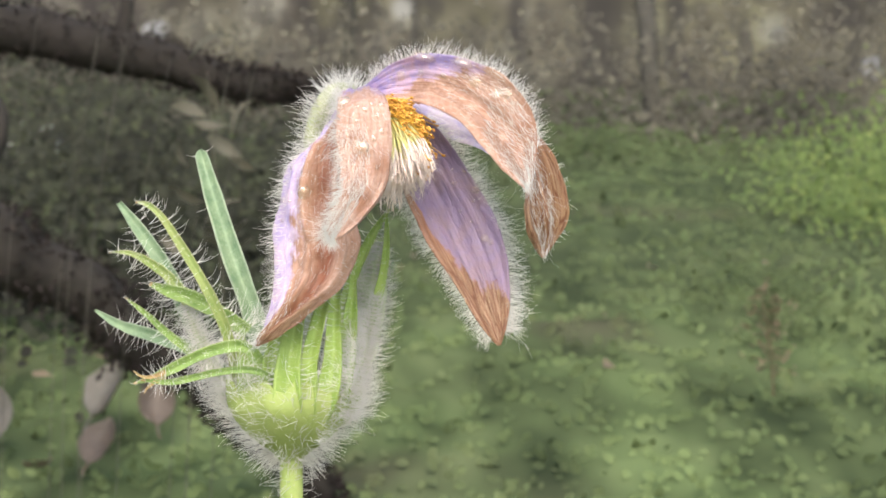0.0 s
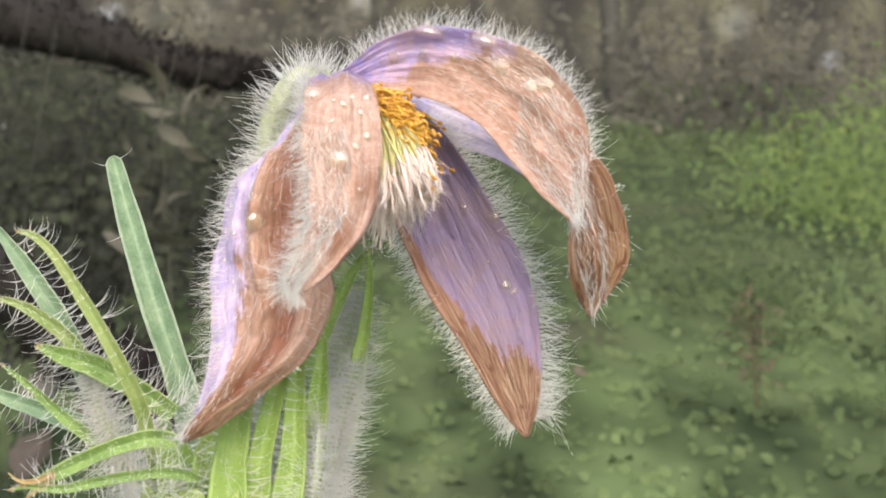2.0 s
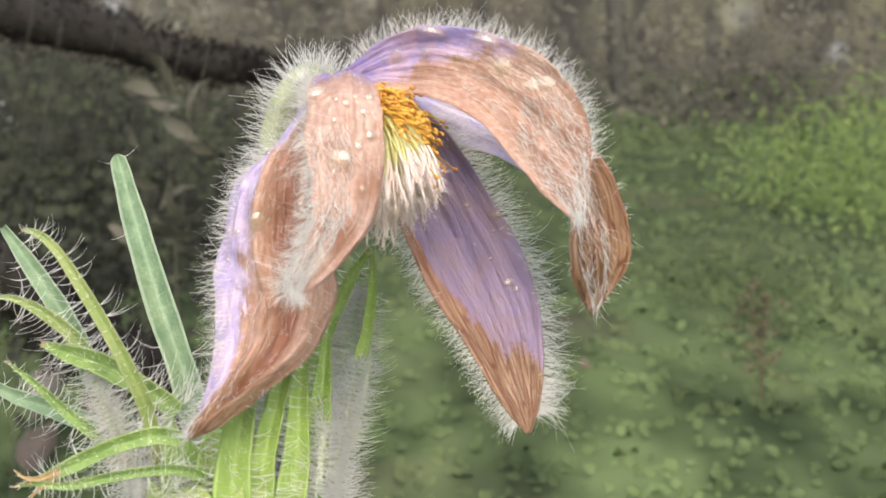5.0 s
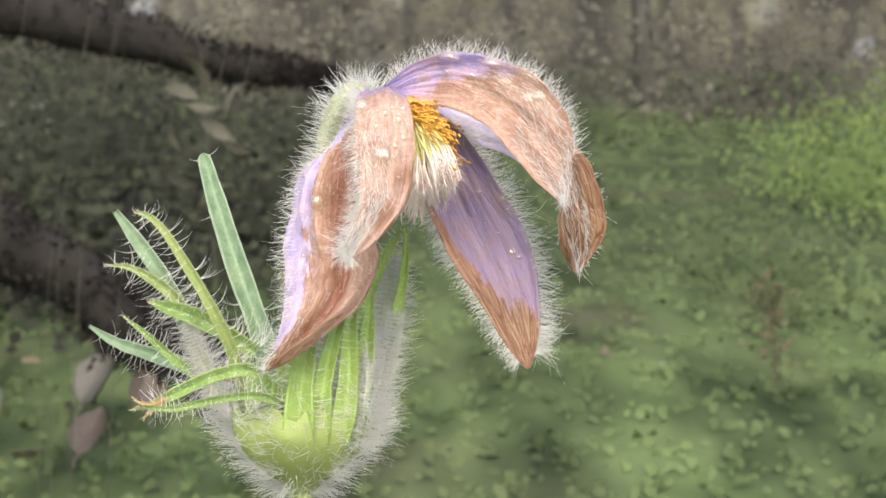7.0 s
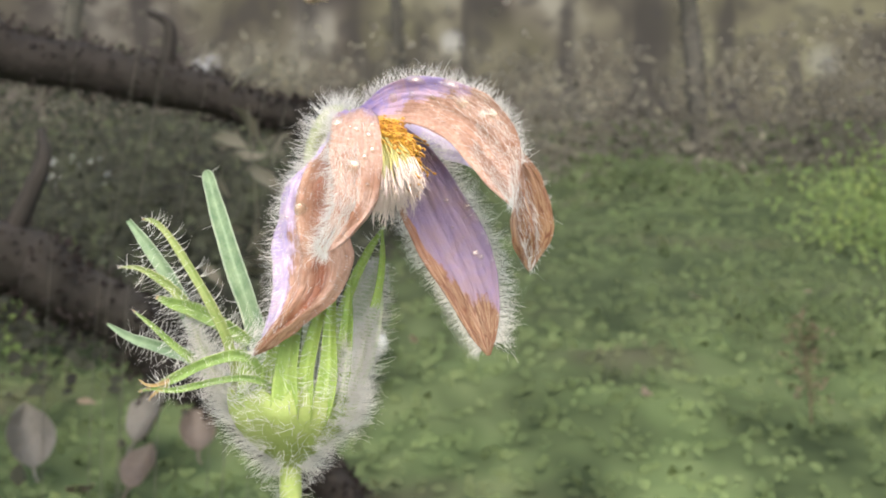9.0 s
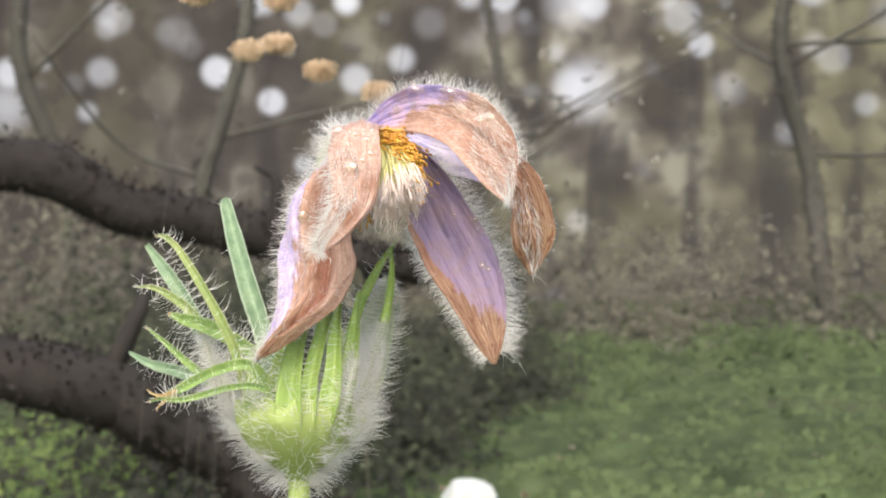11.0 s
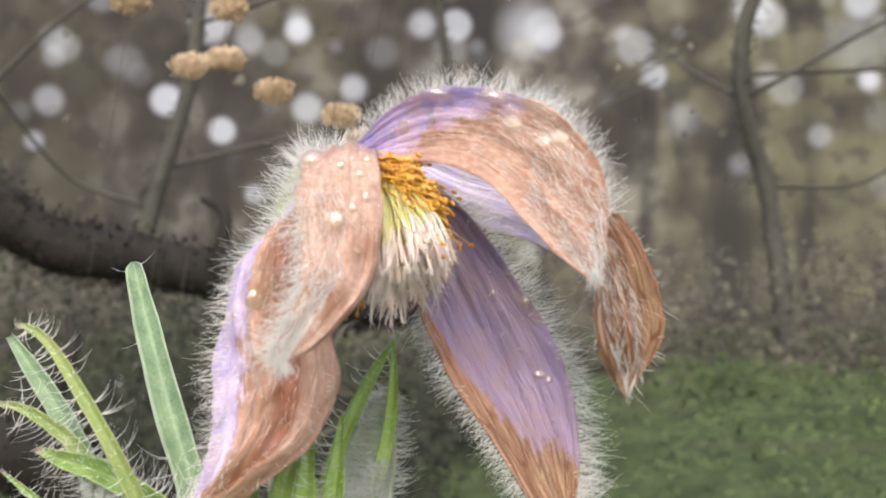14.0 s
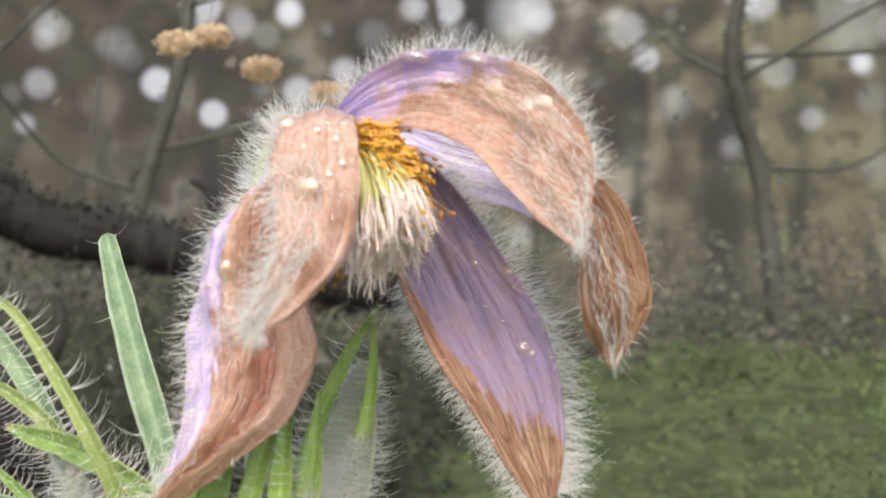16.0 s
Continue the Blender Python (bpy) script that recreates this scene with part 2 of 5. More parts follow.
def herb_material():
    """The low leaves take the colour of the turf drift that they grow in, each a little lighter or darker."""
    m, nt = material("herb_leaves")
    rnd = node(nt, "ShaderNodeNewGeometry").outputs["Random Per Island"]
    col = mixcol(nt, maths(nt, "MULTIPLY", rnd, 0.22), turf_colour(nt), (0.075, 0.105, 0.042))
    leafy(nt, col, None, 1.0, 0.0, 0.0)
    return m


def bract_material(name, dark, light, margin):
    """Green blade: pale midrib groove, darker flanks, light downy margins and mottling."""
    m, nt = material(name)
    uv = node(nt, "ShaderNodeUVMap", uv_map="UVMap").outputs[0]
    sep = node(nt, "ShaderNodeSeparateXYZ", {0: uv})
    v = maths(nt, "ABSOLUTE", sep.outputs[0])
    gen = node(nt, "ShaderNodeTexCoord").outputs["Object"]
    n1 = noise_tex(nt, gen, 420.0, 4.0, 0.65).outputs[0]
    n2 = noise_tex(nt, gen, 2600.0, 3.0, 0.6).outputs[0]
    col = ramp(nt, n1, [(0.32, dark), (0.68, light)])
    rib = node(nt, "ShaderNodeMapRange", {0: v, 1: 0.22, 2: 0.03}, interpolation_type="SMOOTHSTEP").outputs[0]
    col = mixcol(nt, maths(nt, "MULTIPLY", rib, 0.4), col, light)
    lines = maths(nt, "ABSOLUTE", maths(nt, "SINE", maths(nt, "ADD", maths(nt, "MULTIPLY", sep.outputs[0], 11.0), maths(nt, "MULTIPLY", n1, 3.0))))
    col = mixcol(nt, node(nt, "ShaderNodeMapRange", {0: lines, 1: 0.0, 2: 0.4, 3: 0.5, 4: 0.0}).outputs[0], col, dark)
    rim = node(nt, "ShaderNodeMapRange", {0: v, 1: 0.72, 2: 1.0}, interpolation_type="SMOOTHSTEP").outputs[0]
    col = mixcol(nt, maths(nt, "MULTIPLY", rim, 0.55), col, margin)
    col = mixcol(nt, maths(nt, "MULTIPLY", node(nt, "ShaderNodeMapRange", {0: n2, 1: 0.55, 2: 0.75}).outputs[0], 0.3), col, margin)
    hgt = maths(nt, "ADD", maths(nt, "MULTIPLY", n2, 0.5), maths(nt, "MULTIPLY", n1, 0.5))
    bump = node(nt, "ShaderNodeBump", {"Height": hgt, "Strength": 0.7, "Distance": 0.0004})
    leafy(nt, col, bump.outputs[0], 0.45, 0.35, 0.45)
    return m


HAIR = hair_material()
WATER = droplet_material()
BRACT = bract_material("bract_green", (0.125, 0.21, 0.048), (0.27, 0.39, 0.11), (0.42, 0.50, 0.23))
LEAF_GREY = bract_material("grey_green_leaf", (0.13, 0.215, 0.11), (0.26, 0.355, 0.20), (0.44, 0.51, 0.38))
BRACT_DRY = bract_material("yellowing_bract", (0.18, 0.27, 0.065), (0.35, 0.40, 0.15), (0.50, 0.48, 0.28))
TIP = bract_material("withered_bract_tip", (0.30, 0.19, 0.07), (0.50, 0.38, 0.17), (0.58, 0.47, 0.28))
CUP = green_material("pale_cup_green", (0.27, 0.37, 0.075), (0.41, 0.50, 0.15), (0.50, 0.55, 0.25), 260.0, 0.55, 0.45)
STALK = green_material("downy_stalk", (0.32, 0.36, 0.18), (0.43, 0.46, 0.28), (0.52, 0.52, 0.40), 300.0)
STEM = green_material("stem_green", (0.24, 0.36, 0.06), (0.42, 0.52, 0.15), (0.50, 0.50, 0.24), 300.0)
STRIP = bract_material("inner_bract_green", (0.23, 0.35, 0.065), (0.37, 0.49, 0.13), (0.29, 0.41, 0.10))
FILAMENT = green_material("stamen_yellow", (0.68, 0.38, 0.03), (0.82, 0.52, 0.06), (0.86, 0.60, 0.18), 900.0, 0.45, 0.35)
ANTHER = green_material("anther_orange", (0.44, 0.19, 0.03), (0.64, 0.32, 0.05), (0.70, 0.40, 0.10), 700.0, 0.75, 0.1)
STYLE = green_material("style_cream", (0.86, 0.75, 0.67), (0.93, 0.84, 0.77), (0.94, 0.87, 0.81), 400.0, 0.5, 0.5)
STYLE_BASE = green_material("style_yellow_green", (0.66, 0.65, 0.22), (0.80, 0.77, 0.40), (0.84, 0.80, 0.54), 400.0, 0.5, 0.5)
WOOLLY = green_material("woolly_bract", (0.46, 0.53, 0.33), (0.58, 0.64, 0.44), (0.66, 0.70, 0.54), 400.0, 0.6, 0.45)

# ---- helpers for the plant; local frame in millimetres: right, up, away ----
MM = 0.001
BASE = Vector((0.0, 0.0, 0.19))
LEAN = radians(7.3)
UP = Vector((0, math.sin(LEAN), math.cos(LEAN)))
AWAY = Vector((0, math.cos(LEAN), -math.sin(LEAN)))
RIGHT = Vector((1, 0, 0))


def at(p):
    return BASE + (RIGHT * p[0] + UP * p[1] + AWAY * p[2]) * MM


def mesh_of(name, verts, faces, mats, face_mat=None, smooth=True, uvs=None):
    me = bpy.data.meshes.new(name)
    me.from_pydata([tuple(v) for v in verts], [], faces)
    for m in mats:
        me.materials.append(m)
    if face_mat is not None:
        me.polygons.foreach_set("material_index", face_mat)
    if smooth:
        me.polygons.foreach_set("use_smooth", [True] * len(me.polygons))
    if uvs is not None:
        layer = me.uv_layers.new(name="UVMap")
        flat = [c for poly in me.polygons for i in poly.vertices for c in uvs[i]]
        layer.data.foreach_set("uv", flat)
    me.update()
    return me


def part(name, me, parent, label=""):
    ob = new(name, me)
    ob.parent = parent
    ob.matrix_parent_inverse = parent.matrix_world.inverted()
    return tagged(ob, label)


def spline(pts, n):
    """Catmull-Rom through the rows of pts (any number of columns), n samples."""
    p = np.array(pts, float)
    p = np.vstack([2 * p[0] - p[1], p, 2 * p[-1] - p[-2]])
    k = len(p) - 3
    out = []
    for t in np.linspace(0, k, n):
        i = min(int(t), k - 1)
        f = t - i
        a, b, c, d = p[i:i + 4]
        out.append(0.5 * (2 * b + (c - a) * f + (2 * a - 5 * b + 4 * c - d) * f * f + (3 * b - a - 3 * c + d) * f ** 3))
    return np.array(out)


def frame_of(pts):
    tan = np.gradient(pts, axis=0)
    tan /= np.linalg.norm(tan, axis=1)[:, None] + 1e-12
    return tan


def tube(pts, radii, sides=8, flat=1.0, up=None):
    """Verts and faces of a tapered tube through world points."""
    pts, radii = np.array(pts, float), np.array(radii, float)
    tan = frame_of(pts)
    ref = np.array(up if up is not None else (0.3, 0.2, 0.9), float)
    verts, faces = [], []
    for p, t, r in zip(pts, tan, radii):
        s = np.cross(t, ref)
        s /= np.linalg.norm(s) + 1e-12
        n = np.cross(s, t)
        for k in range(sides):
            an = 2 * math.pi * k / sides
            verts.append(p + r * (math.cos(an) * s + flat * math.sin(an) * n))
    m = len(pts)
    for i in range(m - 1):
        for k in range(sides):
            a, b = i * sides + k, i * sides + (k + 1) % sides
            faces.append((a, b, b + sides, a + sides))
    faces.append(tuple(range(sides - 1, -1, -1)))
    faces.append(tuple(range((m - 1) * sides, m * sides)))
    return verts, faces


def hairs(name, roots, dirs, lengths, parent, bend=0.42, thick=0.042, drop=0.0, seed=1, label="", sides=3, rings=6, mat=None, comb=None):
    """Fine silky hairs as thin tapered, bent threads, one mesh."""
    rng = np.random.RandomState(seed)
    roots, dirs, lengths = np.array(roots, float), np.array(dirs, float), np.array(lengths, float) * MM
    dirs = dirs / (np.linalg.norm(dirs, axis=1)[:, None] + 1e-12)
    n = len(roots)
    side = np.cross(dirs, rng.normal(size=(n, 3)))
    side /= np.linalg.norm(side, axis=1)[:, None] + 1e-12
    if comb is not None:
        side = np.array(comb) + rng.normal(0, 0.35, (n, 3))
        side -= dirs * (side * dirs).sum(1)[:, None]
        side /= np.linalg.norm(side, axis=1)[:, None] + 1e-12
    oth = np.cross(dirs, side)
    curl = (rng.normal(0, bend, n) if comb is None else np.abs(rng.normal(bend, bend * 0.4, n)))[:, None] * lengths[:, None]
    wig = rng.normal(0, bend * 0.35, n)[:, None] * lengths[:, None]
    th = thick * MM * rng.uniform(0.7, 1.3, n)[:, None]
    allv = []
    for k in range(rings):
        f = k / (rings - 1)
        c = roots + dirs * lengths[:, None] * f + side * curl * f * f + oth * wig * f * f * (3 - 2 * f) + np.array([0, 0, -drop]) * lengths[:, None] * f * f
        r = th * (1 - 0.8 * f)
        for j in range(sides):
            an = 2 * math.pi * j / sides
            allv.append(c + r * (math.cos(an) * side + math.sin(an) * oth))
    per = rings * sides
    verts = np.stack(allv, 1).reshape(-1, 3)
    faces = []
    tmpl = [(k * sides + j, k * sides + (j + 1) % sides, (k + 1) * sides + (j + 1) % sides, (k + 1) * sides + j) for k in range(rings - 1) for j in range(sides)]
    for i in range(n):
        o = i * per
        faces += [(a + o, b + o, c + o, d + o) for a, b, c, d in tmpl]
    ob = part(name, mesh_of(name, verts, faces, [mat or HAIR]), parent, label or "long silky white hairs")
    return tagged(ob, kind="stuff")


class Sheet:
    """A lofted blade between two edge curves with a bulge, and a random wrinkle; s runs along it, v across from -1 to 1."""

    def __init__(self, stations, wrinkle=0.25, folds=2.0, seed=0, ragged=0.12, rows=100, cols=40, curl=0.0, valleys=()):
        q = spline(stations, rows)
        left, right, bulge = q[:, 0:3], q[:, 3:6], q[:, 6]
        mid = (left + right) / 2
        tan = frame_of(mid)
        off = Vector((seed * 7.3, seed * 3.1, seed * 1.7))
        self.grid, self.nor = np.zeros((rows, cols, 3)), np.zeros((rows, cols, 3))
        vs = np.linspace(-1, 1, cols)
        for i in range(rows):
            across = right[i] - left[i]
            wid = np.linalg.norm(across) / 2 + 1e-9
            n = np.cross(across, tan[i])
            n /= np.linalg.norm(n) + 1e-12
            s = i / (rows - 1)
            for j, v in enumerate(vs):
                rag = 1 + ragged * noise.noise(Vector((s * 9, 5.0 if v > 0 else -5.0, 0)) + off) * abs(v) ** 3
                p = mid[i] + across / 2 * v * rag
                w = noise.noise(Vector((v * folds, s * 2.2, 0)) + off) * 1.0 + noise.noise(Vector((v * folds * 3.2, s * 5.0, 4.0)) + off) * 0.42 + noise.noise(Vector((v * folds * 8, s * 14.0, 9.0)) + off) * 0.14
                w *= wrinkle * min(1.0, wid / 1.5)
                cr = noise.noise(Vector(p) * 0.55 + off) * 0.32 + noise.noise(Vector(p) * 1.3 + off) * 0.13
                w += cr * min(1.0, wid / 2.5) * wrinkle
                for v0, wv, dep, s0, s1 in valleys:
                    w -= dep * math.exp(-((v - v0) / wv) ** 2) * math.sin(math.pi * min(1, max(0, (s - s0) / (s1 - s0)))) ** 0.7
                self.grid[i, j] = p + n * (bulge[i] * (1 - v * v) + w - curl * wid * max(0, abs(v) - 0.75) ** 2 * 16)
        world_grid = np.array([[at(p) for p in row] for row in self.grid])
        self.grid = world_grid
        du, dv = np.gradient(world_grid, axis=0), np.gradient(world_grid, axis=1)
        n = np.cross(dv, du)
        self.nor = n / (np.linalg.norm(n, axis=2)[:, :, None] + 1e-15)
        self.du = du / (np.linalg.norm(du, axis=2)[:, :, None] + 1e-15)
        self.dv = dv / (np.linalg.norm(dv, axis=2)[:, :, None] + 1e-15)
        self.rows, self.cols = rows, cols

    def mesh(self, name, mat, thick=0.12):
        r, c = self.rows, self.cols
        t = thick * MM
        front = (self.grid + self.nor * t / 2).reshape(-1, 3)
        back = (self.grid - self.nor * t / 2).reshape(-1, 3)
        verts = np.vstack([front, back])
        o = r * c
        faces = []
        for i in range(r - 1):
            for j in range(c - 1):
                a = i * c + j
                faces.append((a, a + 1, a + c + 1, a + c))
                faces.append((o + a, o + a + c, o + a + c + 1, o + a + 1))
        ring = [j for j in range(c)] + [i * c + c - 1 for i in range(1, r)] + [(r - 1) * c + j for j in range(c - 2, -1, -1)] + [i * c for i in range(r - 2, 0, -1)]
        for k in range(len(ring)):
            a, b = ring[k], ring[(k + 1) % len(ring)]
            faces.append((a, o + a, o + b, b))
        uv = [(2 * j / (c - 1) - 1, i / (r - 1)) for i in range(r) for j in range(c)]
        return mesh_of(name, verts, faces, [mat], uvs=uv + uv)

    def spot(self, s, v):
        i, j = min(self.rows - 1, max(0, round(s * (self.rows - 1)))), min(self.cols - 1, max(0, round((v + 1) / 2 * (self.cols - 1))))
        return self.grid[i, j], self.nor[i, j], self.du[i, j], self.dv[i, j]

    def edge_hairs(self, rng, n, side, s0, s1, length, face=1.0, spread=0.5, inset=0.25, lean=0.35):
        """Roots, directions, lengths of hairs along one margin (side -1 or 1)."""
        R, D, L = [], [], []
        for _ in range(n):
            s = rng.uniform(s0, s1)
            v = side * (1 - abs(rng.normal(0, inset)))
            p, nn, du, dv = self.spot(s, max(-1, min(1, v)))
            d = dv * side * rng.uniform(0.5, 1.2) + nn * face * rng.uniform(0.0, 1.0) + du * lean * rng.uniform(0.3, 1.3) + rng.normal(0, spread * 0.35, 3)
            R.append(p)
            D.append(d)
            L.append(length * rng.uniform(0.55, 1.15))
        return R, D, L

    def face_hairs(self, rng, n, s0, s1, v0, v1, length, face=1.0, lift=0.25):
        R, D, L = [], [], []
        toward = False
        for _ in range(n):
            p, nn, du, dv = self.spot(rng.uniform(s0, s1), rng.uniform(v0, v1))
            if face == 0 or toward:
                toward = True
                face = -1.0 if nn @ np.array(AWAY) > 0 else 1.0
            D.append(du + nn * face * lift * rng.uniform(0.2, 1.4) + dv * rng.normal(0, 0.25))
            R.append(p + nn * face * 0.12 * MM)
            L.append(length * rng.uniform(0.5, 1.2))
        return R, D, L


def join_lists(*groups):
    return [sum((list(g[k]) for g in groups), []) for k in range(3)]


# ---- ground ----
def ground_height(x, y):
    h = 0.02 * noise.noise(Vector((x * 1.6, y * 1.6, 0))) + 0.011 * noise.noise(Vector((x * 8, y * 8, 2))) + 0.007 * noise.noise(Vector((x * 19, y * 19, 5)))
    return h * min(1.0, math.hypot(x, y) / 0.3)


def build_ground():
    """One sheet to the horizon, finely cushioned ahead of the flower."""
    far = np.array([3.2, 4.2, 6, 9, 14, 22, 36, 60.0])
    xs = np.r_[-far[::-1], np.arange(-2.7, 2.71, 0.03), far]
    ys = np.r_[-far[::-1], np.arange(-2.7, 0.3, 0.15), np.arange(0.3, 4.6, 0.022), far[2:]]
    verts = []
    for y in ys:
        for x in xs:
            verts.append((x, y, ground_height(x, y)))
    n, m = len(xs), len(ys)
    faces = [(j * n + i, j * n + i + 1, (j + 1) * n + i + 1, (j + 1) * n + i) for j in range(m - 1) for i in range(n - 1)]
    ob = new("ground", mesh_of("ground", verts, faces, [ground_material()]))
    return tagged(ob, "mossy woodland soil under low herbs and grass", "ground", kind="structure")


build_ground()

# ---- the plant ----
plant = new("pasque_flower")
plant.location = (-0.02, 0.005, 0.0)
bpy.context.view_layer.update()
tagged(plant, "withered violet pasque flower with silky hairs, wet with rain", "flower")

SEPALS = {
    # edge, edge, bulge at each station from base to tip
    "left": ([
        (*(-13.3, 17.7, -3), *(-10.2, 17.1, -6), 0.3), (*(-16.2, 13.2, -3), *(-12.2, 12.7, -7), 1.0), (*(-19.6, 10.3, -3), *(-11.4, 9.2, -8), 1.6),
        (*(-21.2, 5.5, -3.5), *(-11.1, 5.0, -7.5), 1.6), (*(-21.5, 0.1, -4.5), *(-10.1, 1.1, -7), 1.6), (*(-21.2, -4.5, -6), *(-11.7, -3.8, -7), 1.2),
        (*(-21.8, -8.9, -8), *(-16.0, -7.7, -8.5), 0.8), (*(-23.0, -11.5, -9.5), *(-20.4, -10.8, -9.8), 0.3), (*(-23.0, -12.1, -10), *(-22.7, -12.1, -10), 0.0)],
        dict(wrinkle=1.15, folds=2.3, seed=1, ragged=0.12, valleys=[(0.28, 0.24, 2.2, 0.12, 0.8), (-0.12, 0.16, -0.9, 0.1, 0.85), (0.75, 0.15, -0.5, 0.4, 0.9)])),
    "front": ([
        (*(-12.1, 20.4, -1), *(-8.3, 20.3, -1), 0.2), (*(-13.1, 19.5, -5), *(-7.4, 19.3, -6), 0.3), (*(-13.1, 18.2, -9.5), *(-6.8, 18.0, -10), 0.3), (*(-13.1, 16.3, -11.5), *(-6.5, 16.3, -11.5), 0.5), (*(-13.2, 13.8, -12.5), *(-6.3, 13.9, -12), 0.9),
        (*(-12.5, 10.6, -14), *(-6.3, 10.7, -12.5), 1.0), (*(-12.3, 7.2, -15.5), *(-7.0, 7.2, -13.5), 1.0), (*(-13.2, 4.1, -16.5), *(-8.8, 4.4, -15), 0.7),
        (*(-13.9, 1.9, -17), *(-10.9, 2.1, -16.3), 0.3), (*(-13.4, 1.0, -17), *(-12.4, 1.1, -17), 0.0)],
        dict(wrinkle=0.6, folds=1.8, seed=2, ragged=0.06)),
    "top": ([
        (*(-10.2, 20.9, -1), *(-8.4, 19.6, -1), 0.2), (*(-6.6, 23.5, -4), *(-5.7, 18.7, -4), 0.8), (*(-2.8, 24.3, -7), *(-2.3, 18.0, -7), 1.3), (*(1.7, 23.7, -9), *(1.1, 16.4, -9.5), 1.5),
        (*(5.7, 22.2, -10.5), *(4.3, 13.1, -10.5), 1.5), (*(9.1, 19.5, -11), *(6.5, 10.3, -11.5), 1.2), (*(11.2, 15.7, -11), *(8.5, 8.5, -12.5), 0.8), (*(11.3, 11.4, -12), *(9.7, 7.5, -13), 0.4),
        (*(10.6, 7.4, -13), *(10.1, 7.2, -13), 0.0)],
        dict(wrinkle=0.5, folds=1.9, seed=3, ragged=0.08, valleys=[(0.35, 0.2, 0.4, 0.5, 1.0), (0.7, 0.2, -0.3, 0.3, 0.9)])),
    "right": ([
        (*(-8.5, 19.7, 0), *(-6.9, 20.3, 1), 0.2), (*(-6.8, 14.3, 4), *(-2.1, 17.2, 3), -0.5), (*(-5.6, 9.1, 5), *(1.7, 12.9, 4), -0.8), (*(-4.3, 5.2, 4.5), *(4.8, 7.9, 4), -1.0), (*(-2.3, 1.2, 3.5), *(7.4, 2.9, 3.5), -1.0),
        (*(0.7, -3.4, 2), *(8.5, -1.6, 2.5), -0.9), (*(3.3, -7.6, 1), *(8.8, -6.2, 1.5), -0.7), (*(5.6, -10.8, 0), *(8.5, -9.6, 0.3), -0.3), (*(7.2, -12.5, -0.4), *(7.6, -12.4, -0.4), 0.0)],
        dict(wrinkle=0.5, folds=2.2, seed=4, ragged=0.07)),
    "back": ([
        (*(-8.5, 20.8, 1), *(-8.2, 19.1, 0), 0.2), (*(-4.2, 23.2, 5), *(-4.6, 17.6, 4), -0.6), (*(0.5, 23.4, 6), *(-0.1, 15.0, 4.5), -1.0), (*(4.9, 21.8, 5), *(4.5, 13.6, 3.5), -1.0), (*(8.9, 18.5, 1.5), *(7.4, 11.1, 0), -0.8),
        (*(12.1, 14.4, -4), *(10.1, 7.5, -6), 0.6), (*(14.6, 9.7, -5), *(10.2, 4.9, -7.5), 1.0), (*(15.6, 5.2, -5), *(10.7, 2.1, -7), 1.0), (*(14.7, 1.8, -4.5), *(11.7, 0.1, -4.5), 0.5), (*(12.9, -1.1, -4), *(12.6, -1.1, -4), 0.0)],
        dict(wrinkle=0.8, folds=2.0, seed=5, ragged=0.10, valleys=[(-0.1, 0.2, 0.9, 0.55, 1.0), (0.45, 0.2, -0.6, 0.5, 1.0)])),
}
SEPAL_LOOK = {
    # along, across, offset, edge, pale, tip, veins, light, rust
    "left": (-0.6, -1.0, -0.12, 0.0, 0.48, 0.62, 0.26, 1.0, 0.6),
    "front": (-3.0, 0.0, 0.42, 0.0, 0.85, 0.95, 0.09, 0.4, 0.0),
    "top": (-2.3, -0.55, 0.55, 0.0, 0.74, 0.85, 0.04, 0.88, 0.0),
    "right": (-4.6, 0.45, 3.1, 2.8, 0.1, 0.46, 0.38, 0.0, 0.0),
    "back": (-4.2, 0.0, 2.0, 0.0, 0.0, 0.48, 0.4, 2.0, 0.0),
}
SEPAL_LABEL = {
    "left": "withered sepal, violet margin and brown veined fold",
    "front": "pale salmon sepal folded over, hairy tip",
    "top": "arching salmon sepal with violet-pink base",
    "right": "hanging violet sepal with dry brown tip",
    "back": "lilac sepal with twisted rusty-brown tip",
}
sheets, sepals = {}, {}
for k, (key, (stations, opts)) in enumerate(SEPALS.items()):
    sh = Sheet(stations, **opts)
    sheets[key] = sh
    mat = sepal_material("sepal_" + key, *SEPAL_LOOK[key], k * 3.7)
    sepals[key] = part("sepal", sh.mesh("sepal", mat), plant, SEPAL_LABEL[key])

rng = np.random.RandomState(11)
S = sheets
# the normals of a sheet point away from the viewer's side for edge order left-right, so face=-1 is the outer side of the three near sepals
F = -1.0 if S["left"].nor[30, 12] @ np.array(AWAY) > 0 else 1.0
down, fuzz = {}, {}
down["left"] = join_lists(S["left"].edge_hairs(rng, 560, -1, 0.08, 0.92, 2.2, F, inset=0.16), S["left"].edge_hairs(rng, 60, 1, 0.5, 0.8, 0.8, F))
fuzz["left"] = S["left"].face_hairs(rng, 350, 0.1, 0.95, -1, 0.4, 1.0, F)
down["front"] = join_lists(S["front"].edge_hairs(rng, 560, -1, 0.08, 0.98, 2.4, F, spread=1.0, inset=0.10, lean=0.5), S["front"].face_hairs(rng, 330, 0.62, 1.0, -1, 0.1, 1.8, F))
fuzz["front"] = join_lists(S["front"].face_hairs(rng, 420, 0.4, 1.0, -1, 0.1, 1.6, F), S["front"].face_hairs(rng, 60, 0.1, 0.6, -1, 1, 0.9, F, 0.1))
down["top"] = S["top"].edge_hairs(rng, 720, -1, 0.02, 0.85, 2.0, F, spread=0.9, inset=0.08)
